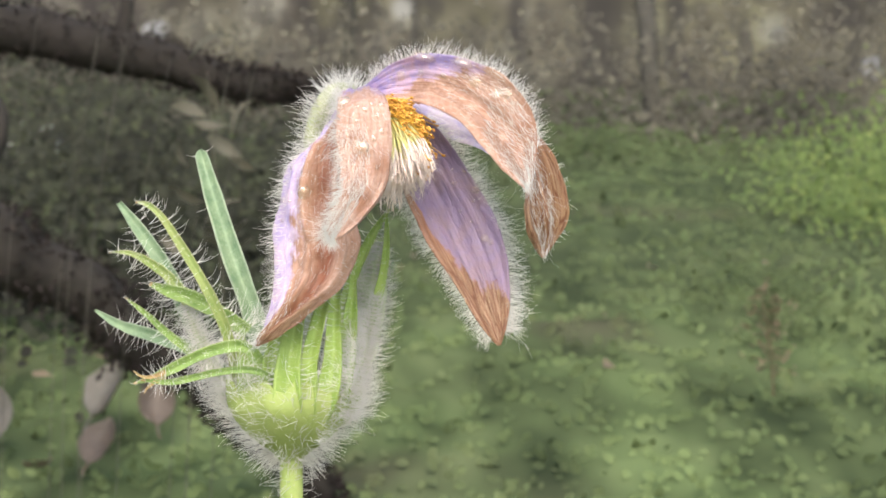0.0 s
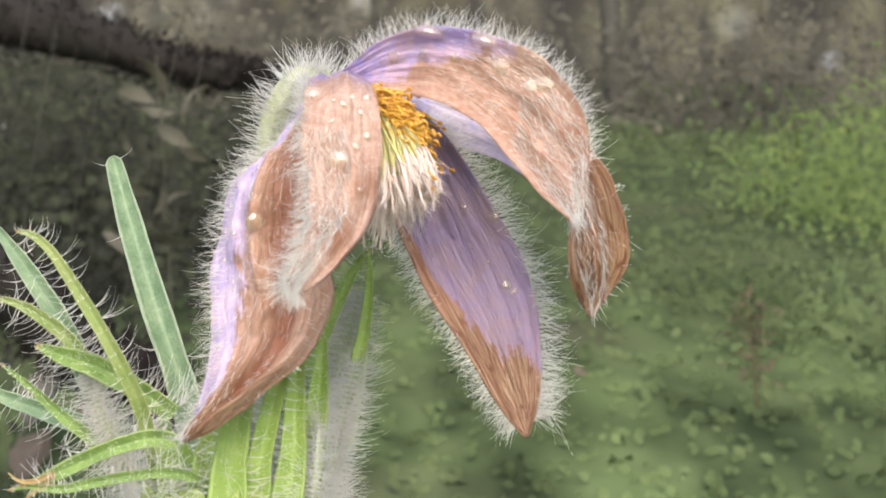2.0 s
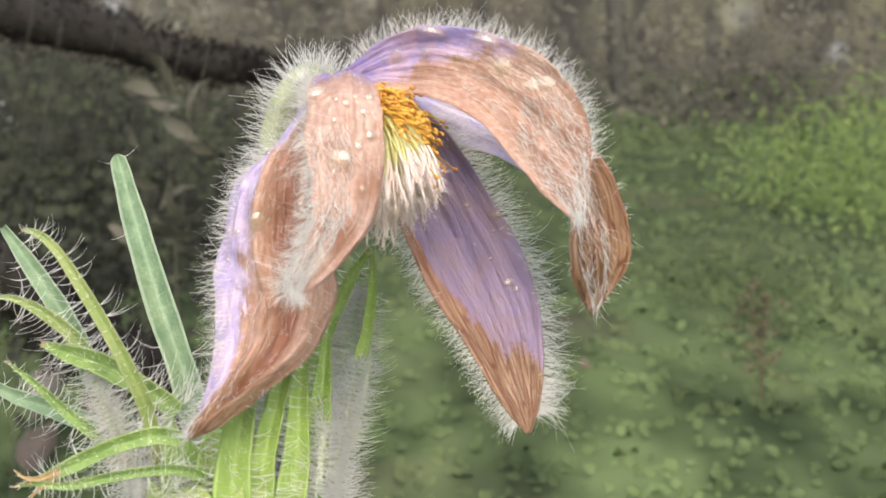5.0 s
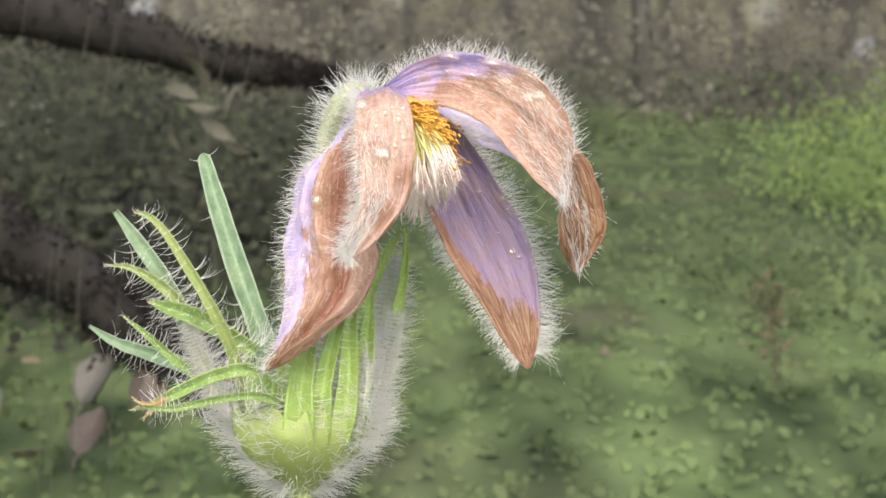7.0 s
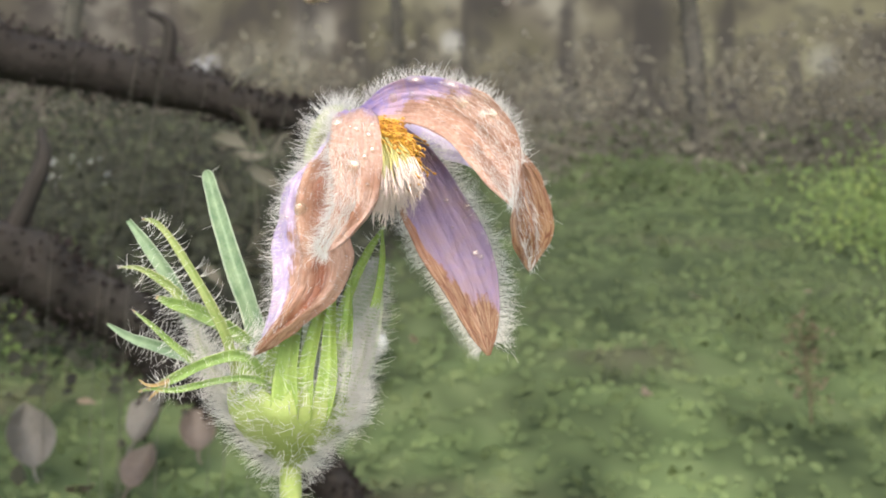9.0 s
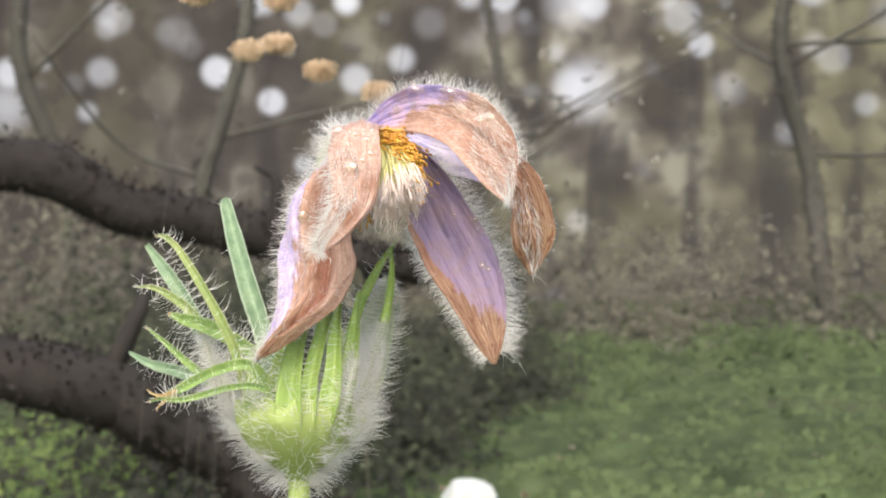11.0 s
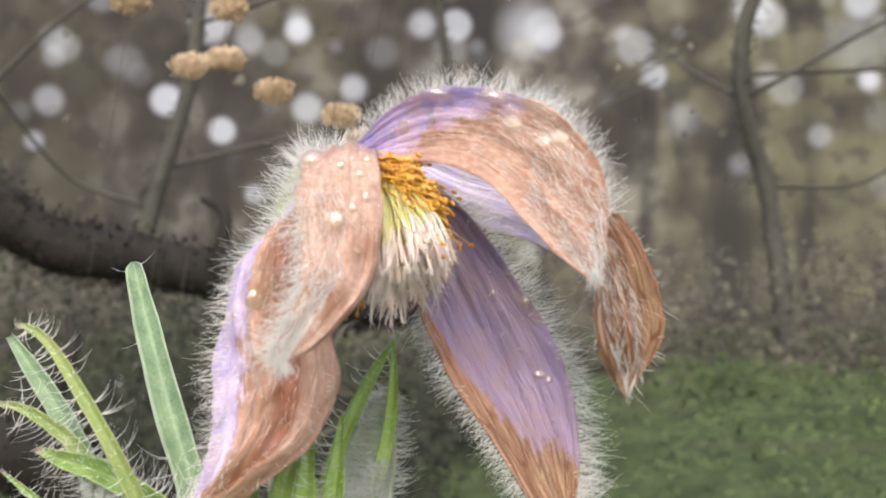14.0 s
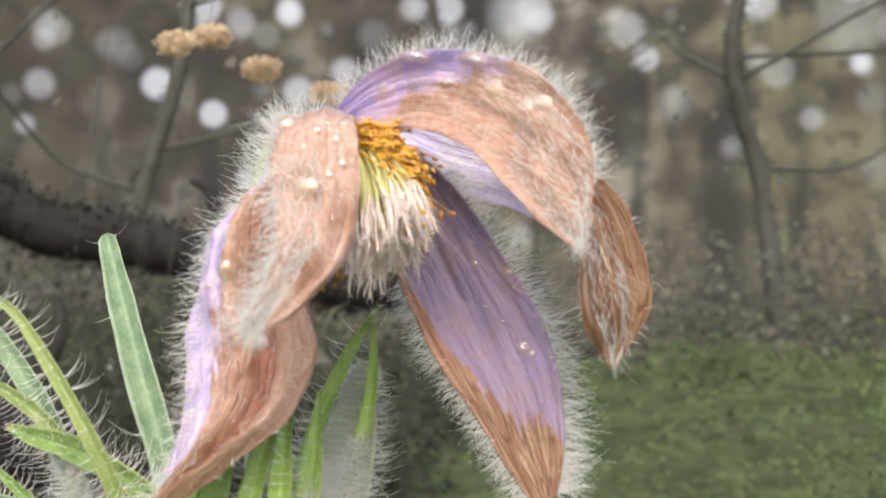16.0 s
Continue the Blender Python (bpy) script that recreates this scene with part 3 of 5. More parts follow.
fuzz["top"] = join_lists(S["top"].face_hairs(rng, 300, 0.3, 0.96, -1, 1, 1.2, 0, 0.3), S["top"].face_hairs(rng, 620, 0.5, 0.97, -0.8, 0.9, 1.6, 0, 0.25))
down["right"] = join_lists(S["right"].edge_hairs(rng, 1000, 1, 0.12, 0.93, 2.9, -F, inset=0.1), S["right"].edge_hairs(rng, 640, -1, 0.3, 0.93, 2.0, -F, inset=0.1))
down["back"] = join_lists(S["back"].edge_hairs(rng, 90, -1, 0.5, 0.95, 0.9, F), S["back"].edge_hairs(rng, 60, 1, 0.5, 0.95, 0.7, F))
fuzz["back"] = S["back"].face_hairs(rng, 240, 0.55, 0.95, -0.5, 0.6, 1.8, 0, 0.3)
for k, key in enumerate(sepals):
    hairs("hairs", *down[key], sepals[key], seed=21 + k, thick=0.024 if key == "top" else 0.030, bend=0.55)
    if key in fuzz:
        hairs("fine_hairs", *fuzz[key], sepals[key], seed=61 + k, thick=0.028, label="fine silky down lying on the sepal")

# ---- stem, hooked stalk, involucre ----
def stalk(name, pts, radii, mat, parent, n=40, sides=12, label="", flat=1.0):
    q = spline([(*p, r) for p, r in zip(pts, radii)], n)
    world_pts = np.array([at(p[:3]) for p in q])
    v, f = tube(world_pts, np.maximum(q[:, 3], 0.02) * MM, sides, flat)
    return part(name, mesh_of(name, v, f, [mat]), parent, label), world_pts, q[:, 3]


def stalk_hairs(pts, radii, rng, n, length, lean=0.2, t0=0.0, t1=1.0):
    R, D, L = [], [], []
    tan = frame_of(pts)
    for _ in range(n):
        f = rng.uniform(t0, t1) * (len(pts) - 1.001)
        i = int(f)
        p = pts[i] + (pts[i + 1] - pts[i]) * (f - i)
        d = rng.normal(size=3)
        d -= tan[i] * (d @ tan[i])
        d /= np.linalg.norm(d) + 1e-9
        R.append(p + d * radii[i] * MM * 0.9)
        D.append(d + tan[i] * lean * rng.uniform(-0.6, 1.6))
        L.append(length * rng.uniform(0.55, 1.2))
    return R, D, L


rng = np.random.RandomState(5)
ob, sp, sr = stalk("stem", [(-19.0, -192.7, -2), (-18.9, -114.1, 0), (-19.3, -55.8, 1), (-19.6, -32.4, 2), (-19.7, -26.5, 2), (-19.5, -22.1, 2)], [1.7, 1.6, 1.5, 1.5, 1.6, 2.2], STEM, plant, label="yellow-green upright hairy stem")
hairs("hairs", *stalk_hairs(sp, sr, rng, 450, 2.6, 0.3, 0.5, 1.0), ob, seed=31)
ob, sp, sr = stalk("flower_stalk", [(-18.2, -19.3, 4), (-17.0, -8.9, 4), (-17.0, 1.6, 4), (-17.4, 10.6, 5), (-16.9, 16.6, 5), (-14.9, 20.3, 5), (-12.7, 20.7, 6), (-10.9, 19.4, 5)], [1.4, 1.3, 1.2, 1.2, 1.2, 1.25, 1.3, 1.2], STALK, plant, 70, label="hooked hairy stalk bearing the nodding flower")
hairs("hairs", *stalk_hairs(sp, sr, rng, 1500, 2.5, 0.1, 0.3, 0.97), ob, seed=32)

# cup of the joined bract bases
prof = spline([(1.5, -27.8), (2.6, -26.6), (5.0, -24.9), (7.2, -22.8), (8.4, -20.6), (8.7, -18.8), (8.5, -17.4)], 26)
ax = (-19.7, -19.1, 2)
verts, faces, sides = [], [], 40
for k, (r, h) in enumerate(prof):
    for j in range(sides):
        an = 2 * math.pi * j / sides
        rr = r * (1 + 0.07 * math.sin(an * 7 + 0.8) * (k / 25) + 0.05 * noise.noise(Vector((math.cos(an) * 2, math.sin(an) * 2, k * 0.15))))
        verts.append(at((ax[0] + rr * math.cos(an) * 1.0, h + (0.8 * math.sin(an * 9 + 0.6) + 0.4 * math.sin(an * 17 + 1)) * (k / 25) ** 3, ax[2] + rr * math.sin(an) * 0.95)))
for k in range(len(prof) - 1):
    for j in range(sides):
        a, b = k * sides + j, k * sides + (j + 1) % sides
        faces.append((a, b, b + sides, a + sides))
cup_me = mesh_of("bract_cup", verts, faces, [CUP])
cup = part("bract_cup", cup_me, plant, "pale yellow-green hairy cup of joined bracts")
sol = cup.modifiers.new("thickness", "SOLIDIFY")
sol.thickness = 0.35 * MM
R, D, L = [], [], []
vv = np.array([tuple(v) for v in verts])
cen = np.array(at((ax[0], -22, ax[2])))
for _ in range(3600):
    k, j = rng.randint(1, len(prof) - 1), rng.randint(sides)
    p = vv[k * sides + j] + (vv[k * sides + (j + 1) % sides] - vv[k * sides + j]) * rng.rand()
    d = p - cen
    d[2] *= 0.3
    d /= np.linalg.norm(d)
    if d @ np.array(AWAY) < -0.25 and rng.rand() < 0.85:
        continue
    R.append(p)
    D.append(d + np.array([0, 0, rng.uniform(-0.1, 0.7)]) + rng.normal(0, 0.25, 3))
    L.append(rng.uniform(2.0, 4.2))
hairs("hairs", R, D, L, cup, bend=0.3, seed=33)

# bract lobes: spine points, half-widths (mm), material, hairs, label
BRACTS = [
    ([(-23.4, -14.9, 4), (-25.3, -8.6, 6), (-28.7, -0.3, 9), (-31.7, 7.8, 12), (-33.2, 12.2, 13.5), (-33.5, 13.0, 13.8), (-33.7, 13.5, 14)], [1.5, 1.5, 1.5, 1.25, 0.95, 0.7, 0.15], LEAF_GREY, 26, "upright grey-green linear bract with blunt tip"),
    ([(-31.2, -15.0, 6), (-34.2, -8.2, 6), (-37.0, -3.0, 7), (-40.6, 2.0, 8), (-43.8, 6.0, 9)], [1.3, 1.15, 1.1, 0.95, 0.4], LEAF_GREY, 200, "slender grey-green bract lobe"),
    ([(-26.0, -19.1, 1), (-27.8, -10.9, -1), (-30.2, -5.4, -2), (-33.5, 0.1, -2), (-36.0, 3.8, -2), (-37.8, 5.4, -2), (-39.6, 5.8, -1)], [0.8, 0.76, 0.72, 0.62, 0.5, 0.38, 0.1], BRACT_DRY, 260, "curled bract lobe with yellowing tip"),
    ([(-32.4, -8.9, 4), (-35.7, -4.4, 4), (-39.0, -1.9, 4), (-41.5, -0.8, 4), (-44.0, -0.7, 4)], [0.9, 0.75, 0.6, 0.35, 0.1], BRACT_DRY, 140, "thin dry bract tip curling outwards"),
    ([(-25.3, -11.0, 1), (-28.6, -8.8, 1), (-32.7, -6.7, 1.5), (-35.9, -5.7, 1.6), (-38.2, -4.8, 1.6)], [1.0, 1.05, 1.15, 0.85, 0.25], BRACT, 200, "short fresh green bract lobe"),
    ([(-26.9, -18.9, 8), (-33.7, -14.1, 10), (-40.0, -12.2, 13), (-44.7, -10.9, 15), (-48.7, -8.9, 17)], [1.2, 1.1, 0.95, 0.7, 0.2], LEAF_GREY, 160, "spreading grey-green bract lobe"),
    ([(-28.5, -17.8, 3), (-32.4, -14.0, 2), (-35.8, -11.4, 2), (-38.6, -8.9, 2), (-41.5, -6.6, 2)], [0.8, 0.65, 0.55, 0.4, 0.1], BRACT, 130, "thin pointed bract lobe"),
    ([(-22.1, -18.7, -3), (-23.1, -14.6, -4), (-25.4, -12.5, -5), (-29.6, -13.3, -5), (-33.9, -15.3, -4.5), (-36.4, -16.5, -4.5), (-39.1, -17.3, -4.5)], [0.8, 0.8, 0.85, 0.8, 0.75, 0.5, 0.1], BRACT, 330, "arching bract lobe with brown claw-like tip"),
    ([(-19.9, -19.4, -3), (-21.7, -16.5, -5), (-24.4, -15.4, -6), (-28.0, -15.7, -6), (-31.4, -16.5, -5), (-34.6, -17.1, -5), (-38.1, -16.8, -5)], [0.6, 0.55, 0.5, 0.5, 0.5, 0.4, 0.1], BRACT, 330, "folded lower bract margin"),
    ([(-15.8, -19.3, 4), (-14.2, -11.5, 4.5), (-12.1, -4.4, 5.5), (-9.7, 1.1, 6.5), (-7.1, 5.4, 7)], [0.9, 0.8, 0.75, 0.65, 0.15], STRIP, 170, "erect bright green bract lobe"),
    ([(-13.0, -21.5, 3), (-11.5, -16.4, 5), (-9.7, -10.4, 5.5), (-8.1, -4.4, 6), (-7.5, 0.1, 6), (-7.5, 4.7, 6)], [0.9, 0.9, 0.75, 0.65, 0.5, 0.12], STRIP, 200, "erect narrow bract beside the flower"),
    ([(-18.0, -23.9, -1.6), (-17.2, -19.4, -5), (-16.7, -13.9, -4.6), (-15.2, -7.1, -3.4), (-13.0, 0.8, -1)], [1.4, 1.5, 1.15, 0.85, 0.2], STRIP, 380, "upright inner bract strip"),
    ([(-19.2, -24.0, -1.6), (-19.4, -19.3, -5.6), (-19.3, -14.2, -5.2), (-18.2, -7.1, -3.8), (-16.4, 0.1, -2)], [1.5, 1.9, 1.6, 1.1, 0.2], STRIP, 380, "broad pale upright inner bract"),
    ([(-20.5, -23.9, -1.6), (-21.5, -19.2, -4.7), (-21.7, -15.1, -4), (-21.0, -10.7, -3), (-20.2, -5.0, -2)], [1.4, 1.6, 1.2, 0.8, 0.2], STRIP, 380, "upright inner bract strip"),
    ([(-21.7, -23.6, -0.6), (-24.2, -18.5, -3.4), (-25.0, -15.5, -2.4), (-26.2, -12.5, 2), (-27.2, -9.6, 4)], [2.2, 1.7, 1.2, 0.7, 0.2], STRIP, 120, "short inner bract under the drooping sepal"),
    ([(-16.9, -23.9, -1), (-14.7, -19.2, -4.7), (-13.9, -14.6, -4), (-13.8, -8.6, -3), (-13.3, -1.7, -2)], [1.4, 1.6, 1.3, 0.9, 0.3], STRIP, 120, "pale upright inner bract"),
    ([(-15.4, -22.1, -1), (-12.3, -17.9, -4), (-11.7, -14.4, -3), (-11.6, -10.9, 0), (-11.4, -7.7, 3)], [0.3, 0.3, 0.3, 0.2, 0.1], WOOLLY, 500, "pale outer bract under white hairs"),
    ([(-14.3, -21.6, -1), (-12.6, -15.6, -1.5), (-11.9, -9.1, 0), (-11.5, -2.1, 2)], [1.9, 1.5, 1.0, 0.2], STRIP, 150, "pale upright inner bract"),
    ([(-35.0, -15.8, -4.5), (-36.6, -16.4, -5), (-37.9, -16.3, -5.5), (-38.9, -15.6, -5.5)], [0.32, 0.27, 0.16, 0.06], TIP, 0, "brown claw-like bract tip"),
    ([(-35.0, -16.4, -4.5), (-36.3, -17.1, -5), (-37.3, -17.9, -5), (-37.6, -18.5, -5)], [0.28, 0.24, 0.14, 0.06], TIP, 0, "brown claw-like bract tip"),
    ([(-14.8, -21.3, -2), (-14.1, -15.1, -2), (-13.8, -10.2, 0), (-14.3, -6.6, 2)], [1.2, 1.1, 0.9, 0.3], CUP, 360, "pale inner bract under white hairs"),
    ([(-13.7, -21.0, 6), (-11.4, -12.9, 8.5), (-9.8, -5.7, 9.5), (-8.6, 0.8, 9.5)], [2.2, 3.0, 2.5, 0.6], WOOLLY, 2000, "broad bract face under dense white hairs"),
    ([(-12.7, -21.2, 0), (-10.6, -15.4, 1), (-9.6, -11.1, 3), (-8.7, -5.9, 5)], [0.35, 0.35, 0.3, 0.1], WOOLLY, 1200, "outer bract margin under dense white hairs"),
    ([(-26.9, -20.6, 2), (-29.5, -16.2, 2), (-31.7, -11.8, 2), (-33.7, -7.4, 3)], [0.9, 0.9, 0.7, 0.2], WOOLLY, 1200, "outer bract base under dense white hairs"),
]


def build_bract(pts, widths, mat, count, label, seed):
    """A blade with a raised midrib underside: a keeled, tapering lens section along the spine."""
    r = np.random.RandomState(seed)
    q = spline([(*p, w * 0.95) for p, w in zip(pts, widths)], 34)
    wp = np.array([at(p[:3]) for p in q])
    hw = np.maximum(q[:, 3], 0.05) * MM
    tan = frame_of(wp)
    toward = -np.array(AWAY) + np.array(UP) * 0.25
    verts, faces, uvs, cols = [], [], [], 9
    side_l, nor_l = [], []
    for i in range(len(wp)):
        s = np.cross(tan[i], toward)
        s /= np.linalg.norm(s) + 1e-12
        n = np.cross(s, tan[i])
        side_l.append(s)
        nor_l.append(n)
        wob = 1 + 0.10 * noise.noise(Vector((i * 0.35, seed, 0)))
        for j in range(cols):
            v = -1 + 2 * j / (cols - 1)
            verts.append(wp[i] + s * hw[i] * wob * v + n * hw[i] * (0.45 - 0.80 * (1 - abs(v)) ** 0.7))
            uvs.append((v, i / len(wp)))
        for j in range(cols - 2, 0, -1):
            v = -1 + 2 * j / (cols - 1)
            verts.append(wp[i] + s * hw[i] * wob * v + n * hw[i] * (0.40 - 1.05 * (1 - abs(v)) ** 0.7))
            uvs.append((v, i / len(wp)))
    m = cols + cols - 2
    for i in range(len(wp) - 1):
        for k in range(m):
            a, b = i * m + k, i * m + (k + 1) % m
            faces.append((a, b, b + m, a + m))
    faces.append(tuple(range(m)))
    faces.append(tuple(range(len(wp) * m - 1, (len(wp) - 1) * m - 1, -1)))
    fm = [1 if i >= 32 and mat not in (WOOLLY, LEAF_GREY, STRIP) else 0 for i in range(len(wp) - 1) for k in range(m)] + [0, 1]
    ob = part("bract", mesh_of("bract", verts, faces, [mat, TIP], fm, uvs=uvs), plant, label)
    R, D, L = [], [], []
    for _ in range(count if count >= 500 else int(count * 0.6)):
        f = 0.9 * r.rand() ** 2.4 if count < 500 else 0.97 * r.rand() ** 0.85
        i = int(f * len(wp))
        sd = r.choice([-1, 1]) if count < 500 else r.uniform(-1, 1)
        R.append(wp[i] + side_l[i] * hw[i] * sd * 0.95)
        D.append(side_l[i] * (sd + 0.2 * np.sign(sd)) * (0.7 if count >= 500 else 1.0) + nor_l[i] * (r.uniform(0.1, 0.9) if count >= 500 else r.normal(0, 0.35)) + tan[i] * r.normal(0.1, 0.2) + np.array([0, 0, -0.35]))
        L.append(r.uniform(1.8, 4.0) * (1 - 0.6 * f))
    R2, D2, L2 = [], [], []
    for _ in range(0 if mat is LEAF_GREY else 150 if count else 12):
        i = r.randint(0, len(wp))
        v = r.uniform(-1, 1)
        R2.append(wp[i] + side_l[i] * hw[i] * v * 0.98 + nor_l[i] * hw[i] * 0.3 * abs(v))
        D2.append(tan[i] * 0.7 + nor_l[i] * r.uniform(0.2, 0.9) + side_l[i] * v * 0.8)
        L2.append(r.uniform(0.25, 0.6))
    if R:
        hairs("hairs", R, D, L, ob, bend=0.5, seed=seed + 50, thick=0.038, comb=(0, 0, 1))
    if R2:
        hairs("fine_hairs", R2, D2, L2, ob, bend=0.3, seed=seed + 80, thick=0.02, label="short down on the bract")


for k, (pts, widths, mat, count, label) in enumerate(BRACTS):
    build_bract(pts, widths, mat, count, label, 100 + k)

# ---- stamens and styles ----
HEAD = np.array((-8.0, 18.7, -4))
AXIS = np.array([0.50, -0.80, -0.30])
AXIS /= np.linalg.norm(AXIS)
PX = np.cross(AXIS, (0, 0, 1))
PX /= np.linalg.norm(PX)
PY = np.cross(AXIS, PX)


def thread(path, r0, r1, sides=5):
    world_pts = np.array([at(p) for p in path])
    return tube(world_pts, np.linspace(r0, r1, len(path)) * MM, sides)


rng = np.random.RandomState(8)
extra_v, extra_f, extra_m = [], [], []
for k in range(820):
    t = rng.rand() ** 0.85
    if k < 270 or k > 290:
        a = math.radians(6 - 66 * t + rng.normal(0, 9))
        b = math.radians(rng.normal(-14 + 34 * t, 20))
        length = (2.6 + 5.6 * t) * (rng.uniform(0.8, 1.04) if rng.rand() < 0.5 else rng.uniform(0.38, 0.85))
        d = np.array([math.cos(a) * math.cos(b), math.sin(a) * math.cos(b), math.sin(b)])
        root = HEAD + rng.normal(0, 0.6, 3) + np.array([-0.1 + 1.3 * t, -0.9 - 2.0 * t, -1.2])
    else:
        length = rng.uniform(8.5, 12.0)
        d = np.array([rng.normal(-0.12, 0.07), -1.0, rng.normal(-0.05, 0.15)])
        root = HEAD + rng.normal(0, 0.5, 3) + np.array([-0.6, -0.8, 1.0])
    end = root + d * length
    mid = (root + end) / 2 + rng.normal(0, 0.25, 3) + np.array([0.15, 0.15, 0])
    path = spline([root, mid, end], 6)
    v, f = thread(path, 0.085, 0.06)
    nf = len(f)
    # anther: a flattened, grooved ellipsoid on the tip
    d = end - mid
    d /= np.linalg.norm(d)
    d = d + rng.normal(0, 0.6, 3)
    d /= np.linalg.norm(d)
    la, wa = rng.uniform(0.28, 0.38), rng.uniform(0.20, 0.27)
    ap = [end + d * la * t for t in (-0.6, -0.25, 0.25, 0.75, 1.05)]
    av, af = tube(np.array([at(p) for p in ap]), np.array([0.35, 0.9, 1.0, 0.75, 0.25]) * wa * MM, 6, 0.75)
    o = len(v)
    if k >= 290:
        base = len(extra_v)
        extra_v += list(v) + list(av)
        extra_f += [tuple(i + base for i in q) for q in f] + [tuple(i + base + o for i in q) for q in af]
        extra_m += [0] * nf + [1] * len(af)
        continue
    me = mesh_of("stamen", v + av, f + [tuple(i + o for i in q) for q in af], [FILAMENT, ANTHER], [0] * nf + [1] * len(af))
    part("stamen", me, plant)
crowd = part("stamen_mass", mesh_of("stamen_mass", extra_v, extra_f, [FILAMENT, ANTHER], extra_m), plant, "crowded golden stamens with ochre anthers")
tagged(crowd, kind="stuff")

for k in range(295):
    an = rng.uniform(0, 2 * math.pi)
    rr = math.sqrt(rng.rand())
    rad = PX * math.cos(an) + PY * math.sin(an)
    droop = np.array([0.12, -1.0, -0.22])
    root = HEAD + AXIS * 1.0 + rad * 1.2 * rr
    p1 = root + (AXIS * 0.75 + droop * 0.3) * 4.0 + rad * 1.0 * rr + rng.normal(0, 0.12, 3)
    p2 = p1 + (AXIS * 0.4 + droop * 0.75) * rng.uniform(2.5, 4.2) + rad * 1.2 * rr + rng.normal(0, 0.3, 3)
    p3 = p2 + (droop * 1.1 + AXIS * 0.2 + rad * rng.uniform(0.1, 0.4)) * rng.uniform(0.9, 2.1) + rng.normal(0, 0.35, 3)
    path = spline([root, p1, p2, p3], 16)
    v, f = thread(path, 0.16, 0.09, 5)
    mats = [0 if i < 9 * 5 else 1 for i in range(len(f))]
    style = part("style", mesh_of("style", v, f, [STYLE_BASE, STYLE], mats), plant)
    R, D, L = [], [], []
    wpts = np.array([at(p) for p in path])
    tan = frame_of(wpts)
    for _ in range(5):
        i = rng.randint(11, 16)
        R.append(wpts[i])
        D.append(tan[i] + rng.normal(size=3) * 0.18)
        L.append(rng.uniform(0.8, 1.6))
    hairs("plume", R, D, L, style, seed=300 + k, thick=0.036, bend=0.6, mat=STYLE, label="feathery pinkish-cream plume")

# ---- raindrops ----
def droplet_mesh(flat):
    bm = bmesh.new()
    bmesh.ops.create_uvsphere(bm, u_segments=20, v_segments=12, radius=1.0)
    for v in bm.verts:
        if v.co.z < 0:
            v.co.z *= 0.25
        else:
            v.co.z *= flat
    me = bpy.data.meshes.new("water_droplet")
    bm.to_mesh(me)
    bm.free()
    me.materials.append(WATER)
    me.polygons.foreach_set("use_smooth", [True] * len(me.polygons))
    return me


DROPS = [droplet_mesh(0.75), droplet_mesh(0.6)]
SPOTS = [
    # sepal, s, v, radius mm
    ("left", 0.333, -0.08, 0.76), ("left", 0.25, -0.8, 0.33), ("left", 0.23, -0.74, 0.26), ("left", 0.18, -0.74, 0.3), ("left", 0.15, -0.59, 0.3), ("left", 0.27, -0.18, 0.3), ("left", 0.30, -0.85, 0.28),
    ("left", 0.364, -0.54, 0.25), ("left", 0.20, -0.44, 0.25), ("left", 0.42, -0.8, 0.3), ("left", 0.48, -0.6, 0.25), ("left", 0.36, -0.9, 0.25),
    ("front", 0.232, -0.72, 0.86), ("front", 0.313, 0.08, 0.43), ("front", 0.515, -0.18, 1.0), ("front", 0.475, 0.33, 0.38), ("front", 0.343, 0.54, 0.48), ("front", 0.384, -0.23, 0.3), ("front", 0.434, 0.64, 0.38),
    ("front", 0.27, 0.35, 0.3), ("front", 0.60, 0.4, 0.25), ("front", 0.30, -0.2, 0.25), ("front", 0.66, 0.1, 0.25), ("front", 0.26, 0.7, 0.4),
    ("top", 0.253, -0.82, 1.5), ("top", 0.394, -0.78, 1.3), ("top", 0.222, -0.28, 0.48), ("top", 0.141, -0.23, 0.67), ("top", 0.313, -0.23, 0.57), ("top", 0.444, -0.49, 0.86), ("top", 0.535, -0.49, 0.67),
    ("top", 0.576, -0.69, 0.95), ("top", 0.202, -0.79, 0.48), ("top", 0.333, -0.69, 0.38), ("top", 0.131, -0.64, 0.38), ("top", 0.384, -0.44, 0.38), ("top", 0.485, -0.44, 0.38), ("top", 0.162, -0.79, 0.3),
    ("top", 0.101, -0.28, 0.38), ("top", 0.616, -0.69, 0.38), ("top", 0.27, -0.5, 0.3), ("top", 0.30, -0.45, 0.25), ("top", 0.18, -0.5, 0.3), ("top", 0.35, -0.1, 0.3), ("top", 0.25, 0.0, 0.3), ("top", 0.42, -0.2, 0.3),
    ("top", 0.12, 0.1, 0.3), ("top", 0.17, -0.05, 0.35), ("top", 0.08, -0.5, 0.25), ("top", 0.5, -0.75, 0.3),
    ("right", 0.525, 0.54, 0.57), ("right", 0.545, 0.66, 0.38), ("right", 0.333, 0.44, 0.36), ("right", 0.374, 0.90, 0.6), ("right", 0.424, 0.23, 0.24), ("right", 0.313, 0.88, 0.3), ("right", 0.40, 0.7, 0.25), ("right", 0.29, 0.6, 0.22), ("right", 0.46, 0.4, 0.2),
]
rng = np.random.RandomState(4)
